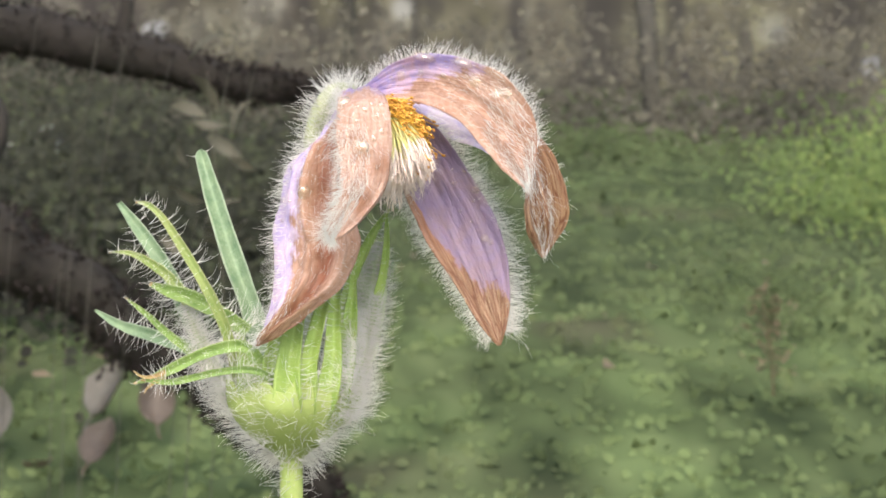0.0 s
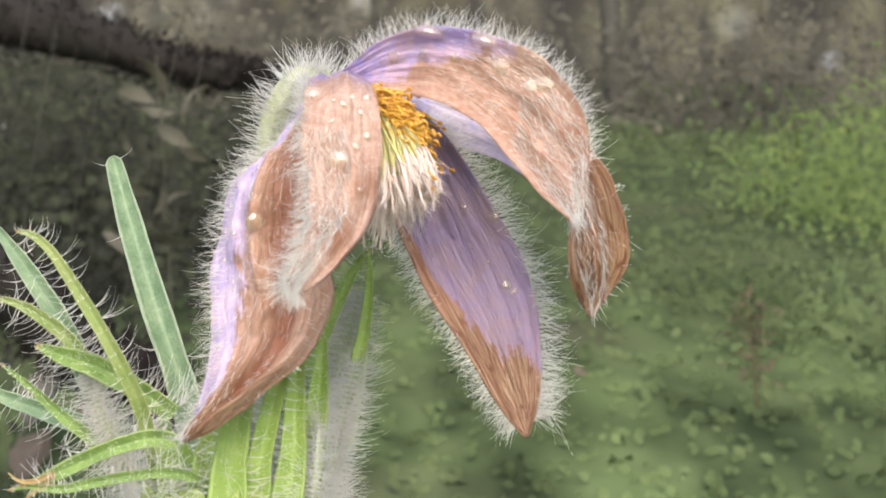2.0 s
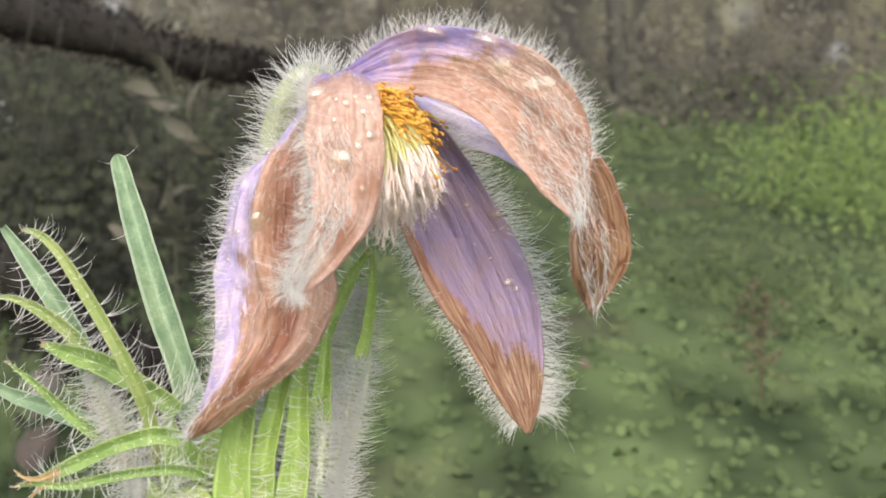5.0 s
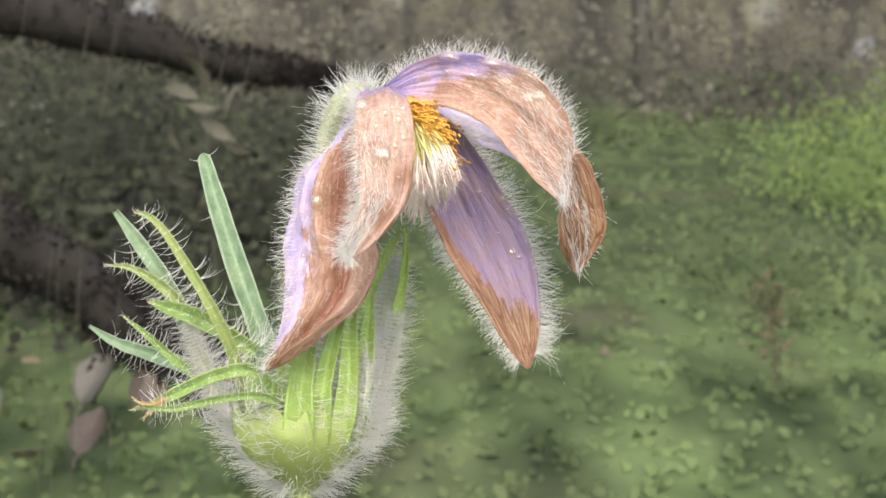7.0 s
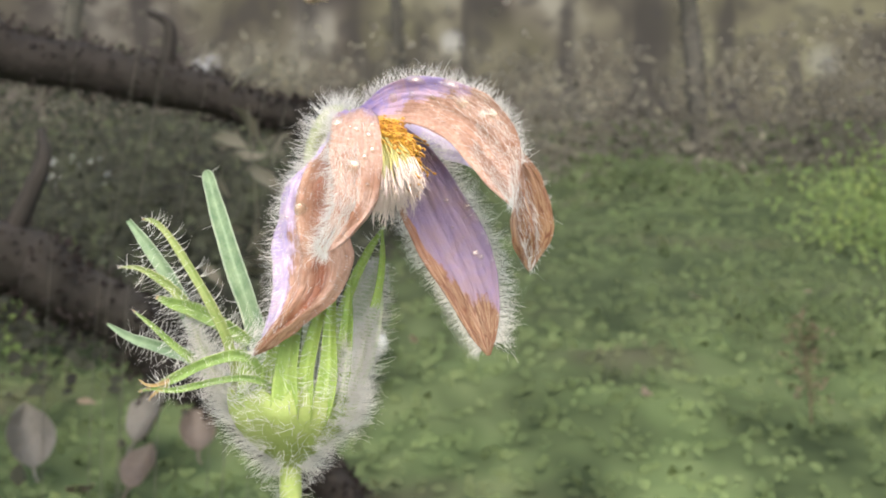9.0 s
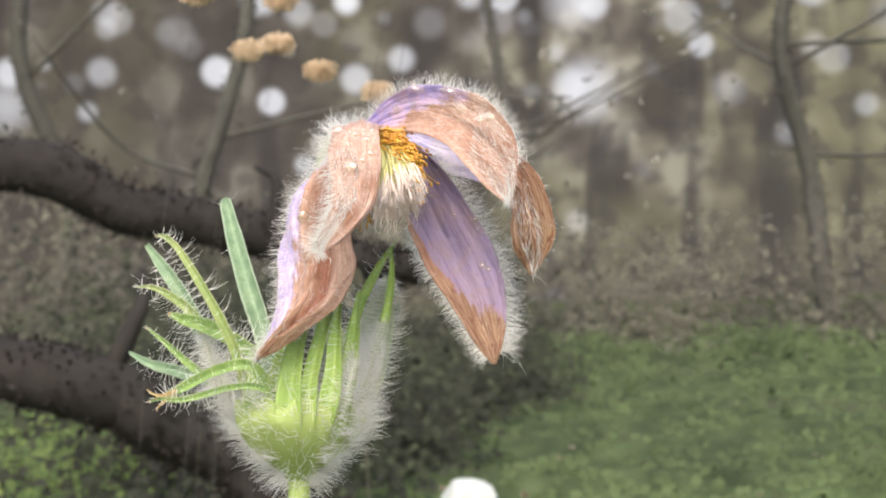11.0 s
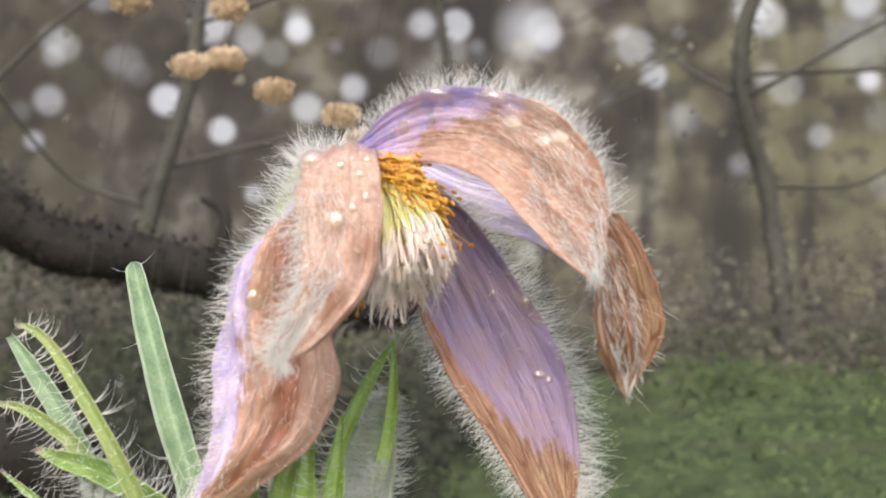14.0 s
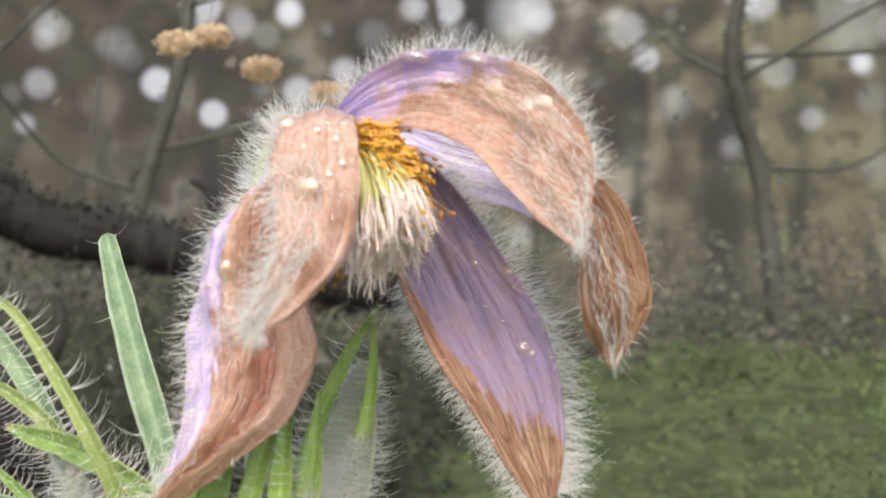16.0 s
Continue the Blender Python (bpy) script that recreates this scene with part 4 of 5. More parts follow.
for key, s, v, r in SPOTS:
    p, n, du, dv = sheets[key].spot(s, v)
    n = Vector(n) * F
    if r > 1.2:
        n = (n * 0.3 + Vector((0.1, -0.15, 0.9))).normalized()
    ob = new("water_droplet", DROPS[rng.randint(2)])
    q = n.to_track_quat("Z", "Y")
    ob.matrix_world = Matrix.LocRotScale(Vector(p) + n * 0.05 * MM, q, Vector((r * 1.1 * MM, r * 1.1 * MM * rng.uniform(0.85, 1.2), r * MM)))
    tagged(ob, "clear raindrop resting on a withered sepal", "droplet", "raindrops on the flower")

# ---- surroundings ----
HERB = herb_material()
SPRAY = island_material("bright_leaves", [(0.0, (0.050, 0.078, 0.018)), (0.5, (0.080, 0.122, 0.026)), (1.0, (0.14, 0.172, 0.042))])
WOODS = island_material("woodland_leaves", [(0.0, (0.040, 0.039, 0.030)), (0.4, (0.056, 0.053, 0.041)), (0.7, (0.079, 0.074, 0.055)), (1.0, (0.12, 0.115, 0.080))], 0.9, 0.05, 0.05, own=0.1, drift=5.0)
CROWN = island_material("pale_crown_leaves", [(0.0, (0.11, 0.10, 0.08)), (0.6, (0.155, 0.145, 0.11)), (1.0, (0.22, 0.205, 0.17))], drift=9.0)
LITTER = island_material("dead_leaves", [(0.0, (0.09, 0.068, 0.042)), (0.6, (0.13, 0.10, 0.066)), (1.0, (0.17, 0.135, 0.095))])
TAN = island_material("dried_heads", [(0.0, (0.44, 0.32, 0.19)), (1.0, (0.66, 0.52, 0.35))])
DARK_BARK = bark_material("dark_wet_bark", (0.012, 0.010, 0.009), (0.023, 0.019, 0.017), 25.0)
GREY_BARK = bark_material("grey_bark", (0.036, 0.033, 0.030), (0.07, 0.064, 0.056), 30.0)
# the shade behind the branch is held in this near-black leaf colour
SHADE_LEAF = island_material("shade_toned_undergrowth", [(0.0, (0.020, 0.020, 0.016)), (0.6, (0.035, 0.037, 0.026)), (1.0, (0.060, 0.070, 0.038))], 0.9, 0.25, 0.05, own=0.12, drift=18.0)
TRUNK_MOSS = island_material("trunk_moss", [(0.0, (0.030, 0.030, 0.026)), (1.0, (0.062, 0.062, 0.050))], 0.9, 0.05, 0.05, drift=6.0)
MOSS = island_material("dark_moss", [(0.0, (0.015, 0.012, 0.011)), (0.7, (0.022, 0.018, 0.016)), (1.0, (0.032, 0.027, 0.022))], 0.9, 0.1, 0.05)


def leaf_cloud(name, centres, sizes, ups, mat, seed, long=2.2, parent=None, facing=None):
    """Many bent leaf blades as one mesh: each a folded, pointed blade of six faces. facing: the way their upper sides turn."""
    r = np.random.RandomState(seed)
    verts, faces = [], []
    for c, sz, up in zip(centres, sizes, ups):
        d = np.array(up) + r.normal(0, 0.55, 3)
        if facing is not None:
            d -= 0.65 * np.array(facing) * (d @ np.array(facing)) / (np.array(facing) @ np.array(facing))
        d /= np.linalg.norm(d)
        s = np.cross(d, r.normal(size=3) if facing is None else np.array(facing) + r.normal(0, 0.3, 3))
        s /= np.linalg.norm(s)
        n = np.cross(s, d)
        o = len(verts)
        ln, w = sz * long, sz * 0.5
        for f, k, h in ((0, 0.12, 0), (0.35, 1.0, 0.12), (0.72, 0.75, 0.10), (1.0, 0.06, -0.1)):
            for v in (-1, 0, 1):
                verts.append(np.array(c) + d * ln * f + s * w * k * v + n * (h * ln + 0.25 * w * abs(v)))
        for i in range(3):
            for j in range(2):
                a = o + i * 3 + j
                faces.append((a, a + 1, a + 4, a + 3))
    me = mesh_of(name, verts, faces, [mat])
    if parent is not None:
        return part(name, me, parent)
    return new(name, me)


def wedge(r, n, near, far, half=24.0):
    """Random places on the ground ahead of the flower, in a fan."""
    d = near * (far / near) ** r.rand(n)
    a = np.radians(r.uniform(-half, half, n))
    return np.c_[d * np.sin(a), -0.15 + d * np.cos(a)]


r = np.random.RandomState(2)
xy = wedge(r, 7000, 0.45, 2.9)
dens = np.array([noise.noise(Vector((p[0] * 5, p[1] * 5, 7))) + 0.5 * noise.noise(Vector((p[0] * 14, p[1] * 14, 3))) for p in xy])
dist = np.hypot(xy[:, 0], xy[:, 1])
turn = r.uniform(0, 2 * math.pi, len(xy))
herb = leaf_cloud("ground_herbs", np.c_[xy, [ground_height(*p) for p in xy] + r.uniform(-0.001, 0.003, len(xy)) + 0.004 * np.maximum(0, dens)], r.uniform(0.0035, 0.0075, len(xy)) * (0.4 + 0.6 * dist), np.c_[np.cos(turn), np.sin(turn), np.full(len(xy), 0.5)] * 1.6, HERB, 3, 1.5, facing=(0, -1.0, 0.7))
tagged(herb, "low green herb leaves covering the woodland floor", "herbs", kind="stuff")
xy = wedge(r, 26, 0.75, 2.0)
litter = leaf_cloud("leaf_litter", np.c_[xy, [ground_height(*p) + 0.003 for p in xy]], r.uniform(0.006, 0.012, len(xy)), [(0.3, 0.3, 0.1)] * len(xy), LITTER, 5, 1.4)
tagged(litter, "dry brown fallen leaves lying among herbs", "leaf litter", kind="stuff")


def branch(pts, radii, mat, label, seed, twigs):
    """A fallen branch: the limb, and side twigs that grow from it."""
    ob = new("fallen_branch")
    ob.location = pts[0]
    bpy.context.view_layer.update()
    tagged(ob, label, "branch")
    q = spline([(*p, rr) for p, rr in zip(pts, radii)], 60)
    w = q[:, :3].copy()
    for i in range(len(w)):
        w[i] += np.array(noise.noise_vector(Vector((i * 0.23, seed * 5.0, 0)))) * q[i, 3] * 0.5
    v, f = tube(w, q[:, 3], 12)
    v = [p + np.array(noise.noise_vector(Vector(p) * 22)) * q[min(59, k // 12), 3] * 0.22 for k, p in enumerate(v)]
    part("limb", mesh_of("limb", v, f, [mat]), ob)
    rr = np.random.RandomState(seed)
    n = 10000
    i = rr.randint(0, 60, n)
    d = rr.normal(size=(n, 3))
    d /= np.linalg.norm(d, axis=1)[:, None]
    c = w[i] + d * (q[i, 3] * (0.75 + 0.5 * np.abs(rr.normal(0, 0.6, n))))[:, None] + rr.normal(0, 0.0012, (n, 3))
    tagged(leaf_cloud("moss", c, rr.uniform(0.0012, 0.0024, n), d, MOSS, seed + 9, 2.2, parent=ob), "dark moss and lichen tufts", kind="stuff")
    for i, d, ln in twigs:
        e = w[i] + np.array(d) * ln
        t = spline([w[i], (w[i] + e) / 2 + np.array([0.01, 0, 0.012]), e], 12)
        tv, tf = tube(t, np.linspace(q[i, 3] * 0.4, 0.002, 12), 7)
        part("twig", mesh_of("twig", tv, tf, [mat]), ob)
    return ob


branch([(-0.75, 0.74, 0.02), (-0.42, 0.76, 0.245), (-0.27, 0.78, 0.225), (-0.15, 0.795, 0.198), (-0.09, 0.81, 0.187), (-0.05, 0.82, 0.178)],
       [0.020, 0.018, 0.016, 0.012, 0.007, 0.002], DARK_BARK, "dark wet fallen branch propped above the herbs", 1, [(30, (-0.2, 0.2, 0.9), 0.05)])
branch([(-0.62, 0.46, 0.185), (-0.27, 0.48, 0.15), (-0.17, 0.50, 0.11), (-0.105, 0.515, 0.06), (-0.055, 0.53, 0.004)],
       [0.016, 0.015, 0.0135, 0.011, 0.008], DARK_BARK, "thick dark fallen branch sloping to the ground", 2, [(20, (0.2, 0.3, 0.8), 0.07)])


def small_tree(x, y, h, r0, lean, seed):
    r0 *= 0.5
    rr = np.random.RandomState(seed)
    tree = new("tree")
    tree.location = (x, y, 0)
    bpy.context.view_layer.update()
    tagged(tree, "thin grey-barked woodland tree with sparse brown leaves", "tree", "trees at the wood's edge")
    pts = [(x + lean * f * h + rr.normal(0, 0.06) * (f > 0), y + rr.normal(0, 0.05), f * h - 0.03 * (f == 0)) for f in (0, 0.12, 0.25, 0.45, 0.7, 1.0)]
    q = spline([(*p, r0 * (1 - 0.75 * i / 5)) for i, p in enumerate(pts)], 40)
    v, f = tube(q[:, :3], q[:, 3], 10)
    part("trunk", mesh_of("trunk", v, f, [GREY_BARK]), tree)
    i = rr.randint(0, 40, 1500)
    d = rr.normal(size=(1500, 3))
    d /= np.linalg.norm(d, axis=1)[:, None]
    c = q[i, :3] + d * (q[i, 3] * (0.8 + 0.5 * np.abs(rr.normal(0, 0.6, 1500))))[:, None] + rr.normal(0, 0.01, (1500, 3)) * (0, 0, 4)
    tagged(leaf_cloud("moss", c, rr.uniform(0.004, 0.008, 1500), d, TRUNK_MOSS, seed + 5, 1.6, parent=tree), "grey-green moss on the bark", kind="stuff")
    tips = []
    for k in range(6):
        i = rr.randint(6, 36)
        a = rr.uniform(0, 2 * math.pi)
        ln = rr.uniform(0.4, 1.0)
        p = q[i, :3]
        e = p + np.array([math.cos(a) * ln, math.sin(a) * ln * 0.6, ln * rr.uniform(0.1, 0.7)])
        m = (p + e) / 2 + rr.normal(0, 0.06, 3)
        bq = spline([p, m, e], 12)
        bv, bf = tube(bq, np.linspace(q[i, 3] * 0.36, 0.0025, 12), 6)
        part("limb", mesh_of("limb", bv, bf, [GREY_BARK]), tree)
        tips += [bq[rr.randint(4, 12)] + rr.normal(0, 0.2, 3) for _ in range(9)]
    leaf_cloud("crown", tips, rr.uniform(0.012, 0.026, len(tips)), [(0, 0, 0.2)] * len(tips), CROWN, seed + 1, 1.3, parent=tree)


for k, (x, y, h, r0, lean) in enumerate([(0.47, 3.3, 3.0, 0.048, 0.03), (-0.9, 3.2, 2.8, 0.045, 0.08), (-0.25, 3.7, 3.0, 0.03, -0.08), (-1.5, 3.8, 3.2, 0.06, 0.04), (1.5, 3.9, 3.0, 0.05, -0.03)]):
    small_tree(x, y, h, r0, lean, 40 + 3 * k)


def bush(x, y, w, h, n, mat, seed, label, size=(0.009, 0.02)):
    rr = np.random.RandomState(seed)
    ob = new("bush")
    ob.location = (x, y, 0)
    bpy.context.view_layer.update()
    tagged(ob, label, "bush", "undergrowth")
    for k in range(5):
        a = rr.uniform(-1, 1)
        q = spline([(x, y, -0.02), (x + a * w * 0.4, y + rr.normal(0, 0.05), h * 0.5), (x + a * w * 0.9, y + rr.normal(0, 0.1), h * rr.uniform(0.7, 1.0))], 14)
        v, f = tube(q, np.linspace(0.002, 0.0008, 14), 6)
        part("limb", mesh_of("limb", v, f, [mat]), ob)
    c = []
    while len(c) < n:
        a, d, u = rr.normal(0, 0.48), rr.normal(0, 0.2), abs(rr.normal(0.25, 0.4))
        crown = 1.05 - 0.45 * a * a + 0.35 * noise.noise(Vector((a * 2.6 + seed, d * 4, 1.7)))
        if abs(a) < 1.15 and u < crown:
            c.append((x + a * w, y + d, max(0.01, u * h)))
    leaf_cloud("foliage", c, rr.uniform(*size, n), [(0, 0, 0.2)] * n, mat, seed + 1, 1.3, parent=ob, facing=(0, -0.9, 0.7))


for k, (x, y, w, h, n) in enumerate([(-1.5, 3.2, 0.7, 0.42, 4200), (-0.7, 3.3, 0.8, 0.32, 4200), (0.1, 3.35, 0.8, 0.28, 4200), (0.9, 3.3, 0.8, 0.34, 4200), (1.7, 3.2, 0.7, 0.45, 4200)]):
    bush(x, y, w, h, n, WOODS, 70 + 2 * k, "tangled brown-olive undergrowth at the wood's edge", (0.007, 0.014))
bush(0.50, 1.7, 0.11, 0.14, 1900, SPRAY, 95, "bright yellow-green leafy shrub in the grass", (0.003, 0.007))
bush(0.73, 2.0, 0.18, 0.2, 2200, SPRAY, 97, "bright yellow-green leafy shrub in the grass", (0.003, 0.008))
for k, (x, y) in enumerate([(-0.55, 2.9), (-0.1, 2.75), (0.3, 2.95), (0.62, 2.8), (0.95, 2.95), (1.3, 2.85)]):
    bush(x, y, 0.2, 0.045 + 0.012 * (k % 3), 900, HERB, 140 + 2 * k, "low dark-green herbs along the wood's edge", (0.006, 0.012))
bush(0.27, 1.0, 0.10, 0.07, 900, HERB, 99, "low green herb clump in the grass", (0.003, 0.006))
bush(-0.30, 1.25, 0.18, 0.17, 7000, SHADE_LEAF, 101, "undergrowth behind the fallen branch, its shade put into the dark leaf colour", (0.004, 0.009))
bush(-0.50, 1.75, 0.24, 0.24, 6000, SHADE_LEAF, 109, "undergrowth behind the fallen branch, its shade put into the dark leaf colour", (0.004, 0.009))
bush(-0.17, 2.0, 0.13, 0.13, 3600, SHADE_LEAF, 111, "undergrowth behind the fallen branch, its shade put into the dark leaf colour", (0.004, 0.008))
bush(-0.20, 1.35, 0.07, 0.10, 1700, SHADE_LEAF, 103, "undergrowth behind the fallen branch, its shade put into the dark leaf colour", (0.004, 0.009))


def woods_backdrop():
    """The far wood, a plain curved distance eight metres off that glows by itself: brown and olive depth, with bright
    sky between the crowns painted in.
    """
    m, nt = material("far_wood_glow")
    pos = node(nt, "ShaderNodeTexCoord").outputs["Object"]
    x = node(nt, "ShaderNodeSeparateXYZ", {0: pos}).outputs[0]
    n1 = noise_tex(nt, pos, 1.3, 2.0, 0.5).outputs[0]
    n2 = noise_tex(nt, pos, 4.2, 1.2, 0.4).outputs[0]
    n3 = noise_tex(nt, pos, 8.5, 1.0, 0.4).outputs[0]
    upright = noise_tex(nt, node(nt, "ShaderNodeMapping", {"Vector": pos, "Scale": (3.4, 3.4, 0.7)}).outputs[0], 1.0, 2.0, 0.5, 0.6).outputs[0]
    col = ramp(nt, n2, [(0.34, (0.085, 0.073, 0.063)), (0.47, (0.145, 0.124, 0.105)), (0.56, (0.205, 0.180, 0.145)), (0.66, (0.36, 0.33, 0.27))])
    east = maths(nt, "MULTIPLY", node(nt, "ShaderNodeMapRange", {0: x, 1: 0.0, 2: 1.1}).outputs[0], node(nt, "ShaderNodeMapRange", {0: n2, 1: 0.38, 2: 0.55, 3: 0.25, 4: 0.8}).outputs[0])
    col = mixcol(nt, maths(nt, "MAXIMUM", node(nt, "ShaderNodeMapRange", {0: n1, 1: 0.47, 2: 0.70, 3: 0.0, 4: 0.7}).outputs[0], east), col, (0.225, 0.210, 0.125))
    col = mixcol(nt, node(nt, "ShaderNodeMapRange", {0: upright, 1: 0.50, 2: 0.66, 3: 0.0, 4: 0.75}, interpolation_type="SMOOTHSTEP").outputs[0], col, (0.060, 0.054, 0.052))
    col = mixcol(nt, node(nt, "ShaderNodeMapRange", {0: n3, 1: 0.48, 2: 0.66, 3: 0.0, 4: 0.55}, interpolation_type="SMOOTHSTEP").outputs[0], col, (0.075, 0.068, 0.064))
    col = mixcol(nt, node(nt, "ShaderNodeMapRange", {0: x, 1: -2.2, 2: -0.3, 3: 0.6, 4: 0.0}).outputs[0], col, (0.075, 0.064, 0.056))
    # painted highlights, sky through the crowns blurred to discs: large soft gaps, and many small round ones of uneven
    # brightness
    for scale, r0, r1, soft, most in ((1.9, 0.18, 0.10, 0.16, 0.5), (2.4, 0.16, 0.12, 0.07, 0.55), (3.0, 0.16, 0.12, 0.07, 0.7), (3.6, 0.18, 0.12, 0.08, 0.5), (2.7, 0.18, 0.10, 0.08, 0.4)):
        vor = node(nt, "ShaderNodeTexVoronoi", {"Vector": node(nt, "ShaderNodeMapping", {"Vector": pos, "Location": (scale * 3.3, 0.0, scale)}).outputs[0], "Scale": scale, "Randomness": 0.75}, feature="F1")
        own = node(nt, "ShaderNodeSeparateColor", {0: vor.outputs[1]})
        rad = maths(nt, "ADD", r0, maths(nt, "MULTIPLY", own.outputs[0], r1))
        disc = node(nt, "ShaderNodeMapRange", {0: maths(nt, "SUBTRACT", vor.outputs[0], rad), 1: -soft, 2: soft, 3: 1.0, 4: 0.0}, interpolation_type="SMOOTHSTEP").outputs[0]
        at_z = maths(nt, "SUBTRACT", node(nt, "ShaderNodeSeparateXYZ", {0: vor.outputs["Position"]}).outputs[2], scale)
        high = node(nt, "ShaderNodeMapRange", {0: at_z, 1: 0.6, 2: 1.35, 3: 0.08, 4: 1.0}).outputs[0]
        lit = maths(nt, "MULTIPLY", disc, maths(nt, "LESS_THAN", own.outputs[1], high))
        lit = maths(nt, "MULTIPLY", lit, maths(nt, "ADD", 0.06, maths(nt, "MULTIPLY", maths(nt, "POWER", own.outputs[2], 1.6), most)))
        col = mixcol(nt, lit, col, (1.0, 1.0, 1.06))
    # the sheet emits its painted colours; no lamp stands behind it
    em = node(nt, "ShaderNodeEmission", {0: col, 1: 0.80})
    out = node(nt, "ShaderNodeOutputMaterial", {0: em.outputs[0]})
    verts, faces, n = [], [], 48
    for k in range(n + 1):
        a = radians(-75 + 150 * k / n)
        for h in (-0.3, 5.0):
            verts.append((8 * math.sin(a), 8 * math.cos(a), h))
    for k in range(n):
        faces.append((2 * k, 2 * k + 2, 2 * k + 3, 2 * k + 1))
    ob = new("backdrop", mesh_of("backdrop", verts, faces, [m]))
    tagged(ob, "glowing backdrop painted as distant brown and olive wood with blurred sky lights", "backdrop", kind="structure")


woods_backdrop()


def stone(x, y, w, h, tone, seed):
    bm = bmesh.new()
    bmesh.ops.create_icosphere(bm, subdivisions=4, radius=1.0)
    for v in bm.verts:
        k = 1 + 0.18 * noise.noise(v.co * 1.4 + Vector((seed, 0, 0))) + 0.05 * noise.noise(v.co * 5)
        v.co = Vector((v.co.x * w * k, v.co.y * w * 0.8 * k, v.co.z * h * k))
    me = bpy.data.meshes.new("stone")
    bm.to_mesh(me)
    bm.free()
    me.materials.append(bark_material("pale_limestone", (0.62 * tone, 0.61 * tone, 0.6 * tone), (tone, 0.98 * tone, 0.96 * tone), 12.0))
    me.polygons.foreach_set("use_smooth", [True] * len(me.polygons))
    ob = new("stone", me)
    ob.location = (x, y, ground_height(x, y) + h * 1.1)
    tagged(ob, "pale rounded stone lying among the herbs", "stone")


stone(-0.090, 0.93, 0.019, 0.015, 0.42, 2.0)
stone(-0.57, 1.95, 0.06, 0.055, 0.26, 3.0)


def fallen_leaf(x, y, z, size, turn, tilt, mat, seed, label):
    """A large dry leaf, cupped along its midrib and curled at the tip, with a short leaf stalk."""
    rr = np.random.RandomState(seed)
    verts, faces, n, c = [], [], 14, 9
    R = Matrix.Translation((x, y, z)) @ Matrix.Rotation(turn, 4, "Z") @ Matrix.Rotation(tilt, 4, "X")
    for top in (0, 1):
        for i in range(n):
            f = i / (n - 1)
            w = size * 0.36 * (math.sin(math.pi * f ** 0.8) ** 0.8 + 0.02)
            for j in range(c):
                v = -1 + 2 * j / (c - 1)
                wob = 0.06 * noise.noise(Vector((f * 5, v * 2, seed)))
                verts.append(R @ Vector((w * v, size * f, size * (0.22 * v * v * math.sin(math.pi * f) + 0.25 * f ** 3 + wob) + 0.0006 * top)))
    for top in (0, 1):
        for i in range(n - 1):
            for j in range(c - 1):
                a = top * n * c + i * c + j
                faces.append((a, a + 1, a + c + 1, a + c) if top else (a, a + c, a + c + 1, a + 1))
    ob = new("fallen_leaf")
    ob.location = (x, y, z)
    bpy.context.view_layer.update()
    tagged(ob, label, "leaf", "dead leaves on the ground")
    part("blade", mesh_of("blade", verts, faces, [mat]), ob)
    q = spline([R @ Vector((0, 0.02 * size, 0)), R @ Vector((0, -0.15 * size, 0)), R @ Vector((0.05 * size, -0.3 * size, -0.02 * size))], 8)
    v, f = tube(q, np.linspace(0.0009, 0.0006, 8), 6)
    part("leaf_stalk", mesh_of("leaf_stalk", v, f, [mat]), ob)


PALE_DEAD = bract_material("pale_dead_leaf", (0.07, 0.066, 0.050), (0.11, 0.10, 0.078), (0.12, 0.108, 0.08))
BROWN_DEAD = bract_material("brown_dead_leaf", (0.07, 0.052, 0.036), (0.115, 0.088, 0.062), (0.13, 0.10, 0.07))
fallen_leaf(-0.235, 0.60, 0.010, 0.036, 0.5, 0.8, PALE_DEAD, 1, "grey-tan curled dead leaf standing among herbs")
fallen_leaf(-0.195, 0.66, 0.010, 0.036, -0.7, 0.7, PALE_DEAD, 2, "pale tan curled dead leaf lying on herbs")
fallen_leaf(-0.155, 0.64, 0.010, 0.028, 0.2, 0.7, BROWN_DEAD, 3, "reddish-brown dead leaf lying on herbs")
fallen_leaf(-0.175, 0.56, 0.010, 0.027, -0.4, 0.5, BROWN_DEAD, 4, "reddish-brown dead leaf lying on herbs")
bush(-0.45, 1.15, 0.12, 0.07, 1600, SPRAY, 105, "bright yellow-green herb clump beside the branch", (0.003, 0.006))


OLIVE = island_material("olive_dry_leaves", [(0.0, (0.05, 0.048, 0.030)), (0.6, (0.078, 0.073, 0.048)), (1.0, (0.11, 0.10, 0.07))])
RUST = island_material("rusty_seeds", [(0.0, (0.07, 0.055, 0.03)), (1.0, (0.12, 0.09, 0.055))])


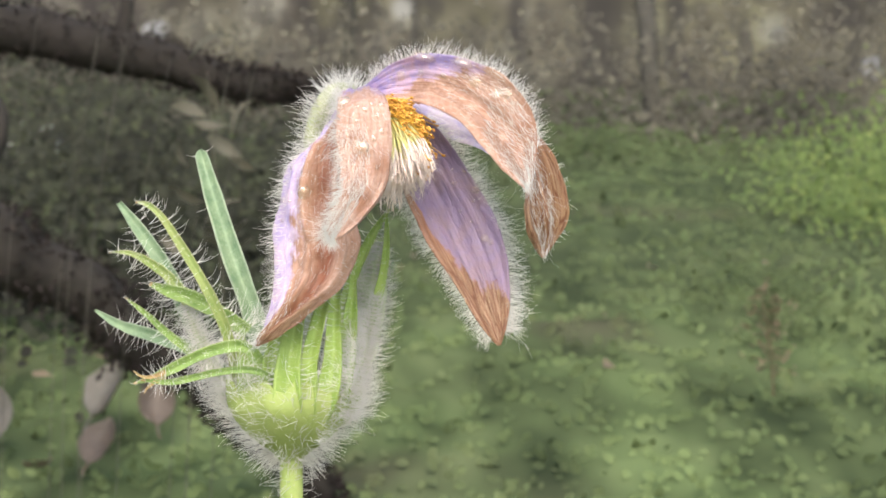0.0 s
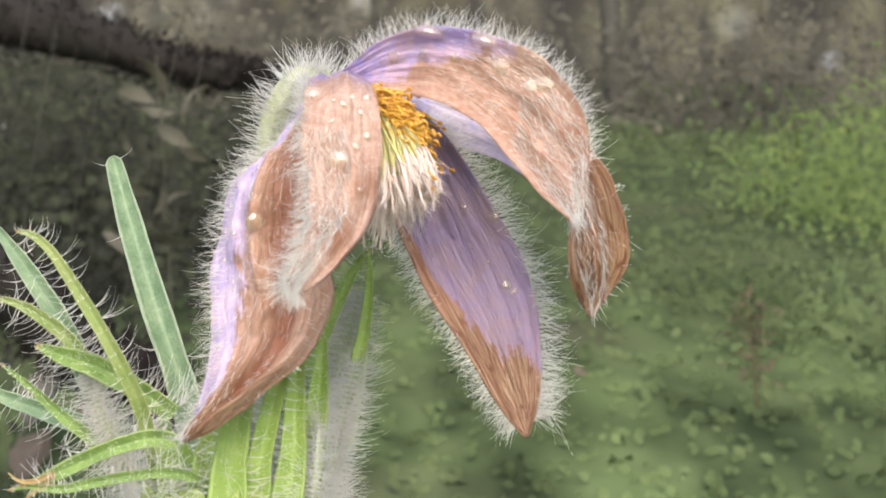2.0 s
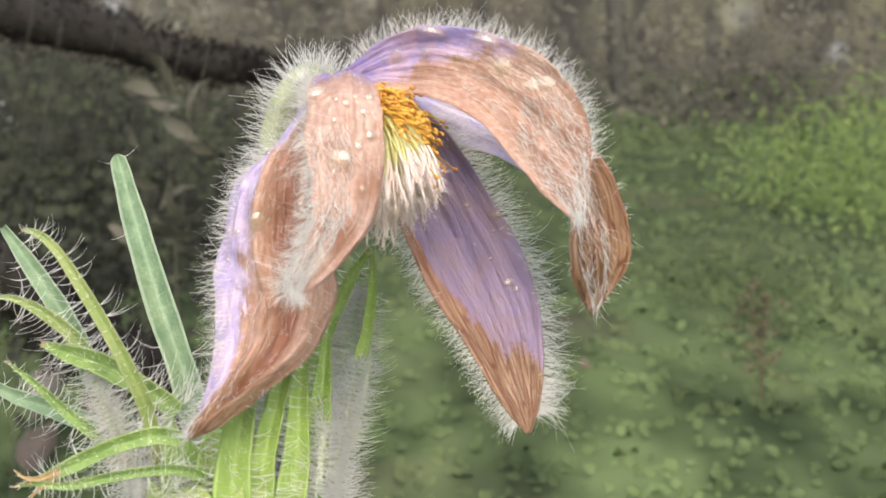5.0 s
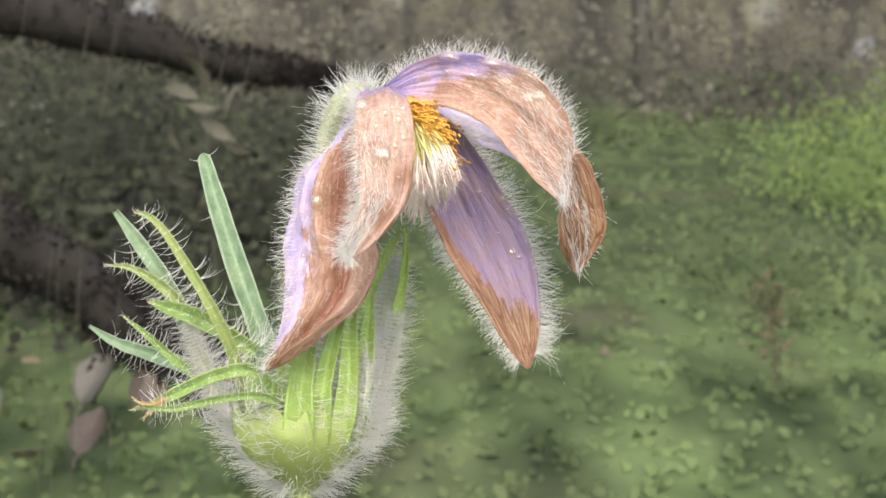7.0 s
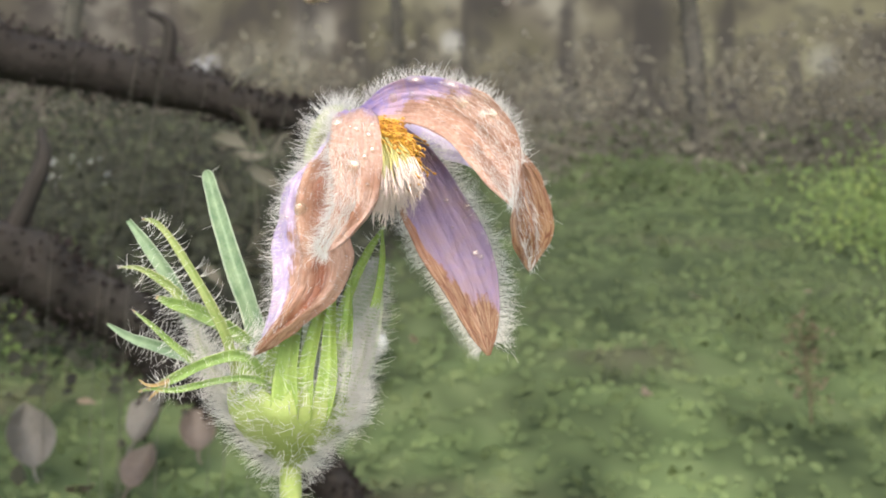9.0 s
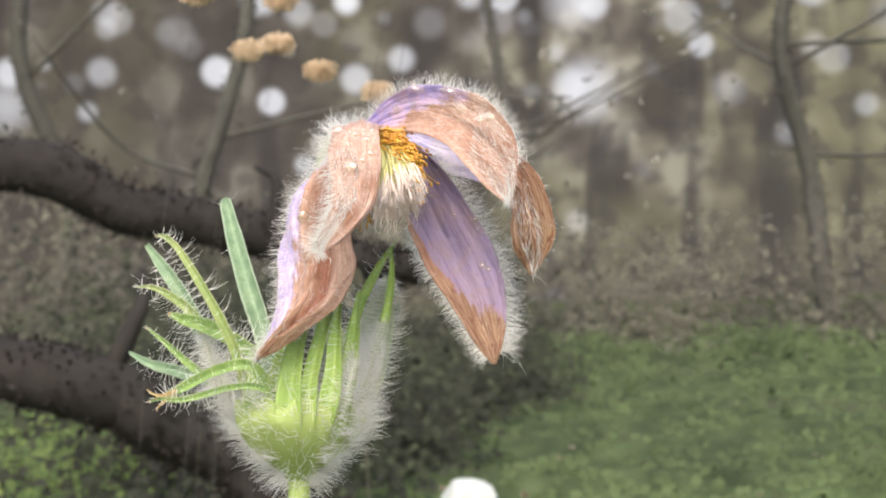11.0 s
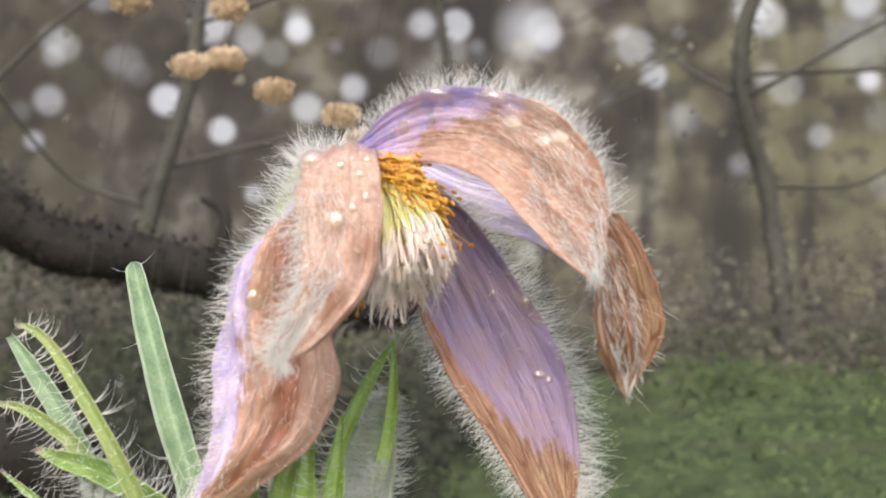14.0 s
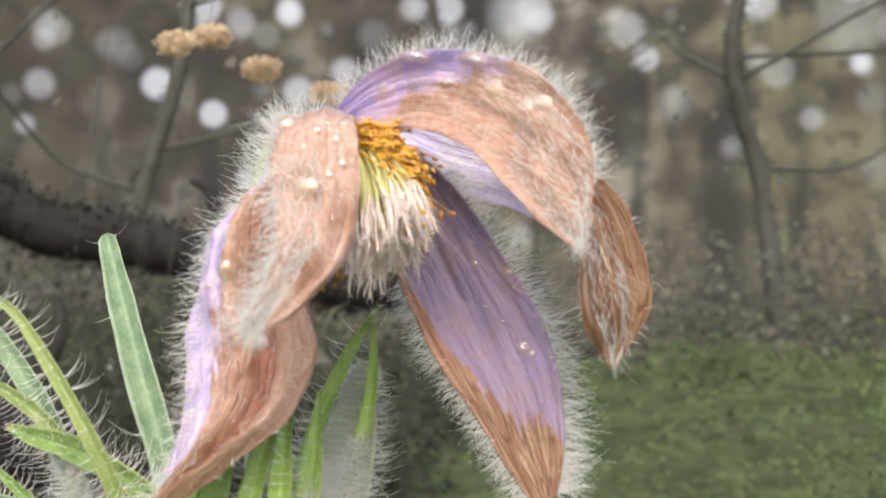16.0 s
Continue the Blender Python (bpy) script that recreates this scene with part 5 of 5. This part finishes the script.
def withered_herb(x, y, h, leaves, size, spread, mat, seed, label, category):
    """A dry stalk with leaves or seed scales scattered along its upper part."""
    rr = np.random.RandomState(seed)
    ob = new(category.replace(" ", "_"))
    ob.location = (x, y, 0)
    bpy.context.view_layer.update()
    tagged(ob, label, category)
    q = spline([(x + 0.01, y, -0.01), (x + 0.006, y, h * 0.5), (x, y, h)], 16)
    v, f = tube(q, np.linspace(0.0008, 0.0004, 16), 6)
    part("stalk", mesh_of("stalk", v, f, [mat]), ob)
    c, up = [], []
    for _ in range(leaves):
        i = rr.randint(7, 16)
        c.append(q[i] + rr.normal(0, spread, 3))
        up.append((rr.normal(0, 1.2), rr.normal(0, 0.6), rr.normal(0.3, 0.3)))
    if leaves < 50:
        for k in range(leaves):
            leaf_cloud("leaf", c[k:k + 1], [rr.uniform(*size)], up[k:k + 1], mat, seed + k, 3.0, parent=ob)
    else:
        tagged(leaf_cloud("seed_mass", c, rr.uniform(*size, leaves), up, mat, seed + 1, 3.0, parent=ob), kind="stuff")


withered_herb(-0.14, 0.74, 0.20, 16, (0.006, 0.010), 0.014, OLIVE, 131, "withered olive-tan herb with narrow dry leaves", "dry herb")
withered_herb(0.185, 0.70, 0.075, 180, (0.001, 0.002), 0.006, RUST, 135, "rusty-brown seed stalk standing in the grass", "seed stalk")


def dried_head(x, y, z, size, seed):
    """A dried flower head on its thin bent stalk."""
    rr = np.random.RandomState(seed)
    ob = new("dried_flower")
    ob.location = (x, y, 0)
    bpy.context.view_layer.update()
    tagged(ob, "tan dried flower head on a thin bent stalk", "dried flower", "dried flowers behind the branch")
    q = spline([(x - 0.05, y + 0.06, ground_height(x - 0.05, y + 0.06) - 0.01), (x - 0.035, y + 0.04, z * 0.5), (x, y, z)], 16)
    v, f = tube(q, np.linspace(0.00018, 0.0001, 16), 6)
    part("stalk", mesh_of("stalk", v, f, [GREY_BARK]), ob)
    n = 900
    d = rr.normal(size=(n, 3))
    d *= (rr.rand(n) ** 0.4 / np.linalg.norm(d, axis=1))[:, None]
    c = np.array((x, y, z)) + d * np.array((size * 1.25, size, size * 0.8))
    leaf_cloud("petals", c, rr.uniform(0.0005, 0.0010, n), [(0, 0, 0.3)] * n, TAN, seed, 1.4, parent=ob)


for k, (x, z, size) in enumerate([(-0.1071, 0.2688, 0.0051), (-0.0977, 0.272, 0.0051), (-0.0839, 0.2626, 0.0054), (-0.0642, 0.2552, 0.0053), (-0.0544, 0.2446, 0.0047), (-0.0963, 0.2876, 0.0053), (-0.1297, 0.2926, 0.0054), (-0.1076, 0.298, 0.0053), (-0.0535, 0.2996, 0.0052), (-0.0447, 0.3062, 0.0052)]):
    dried_head(x, 0.34 + 0.008 * (k % 4), z, size, 120 + k)
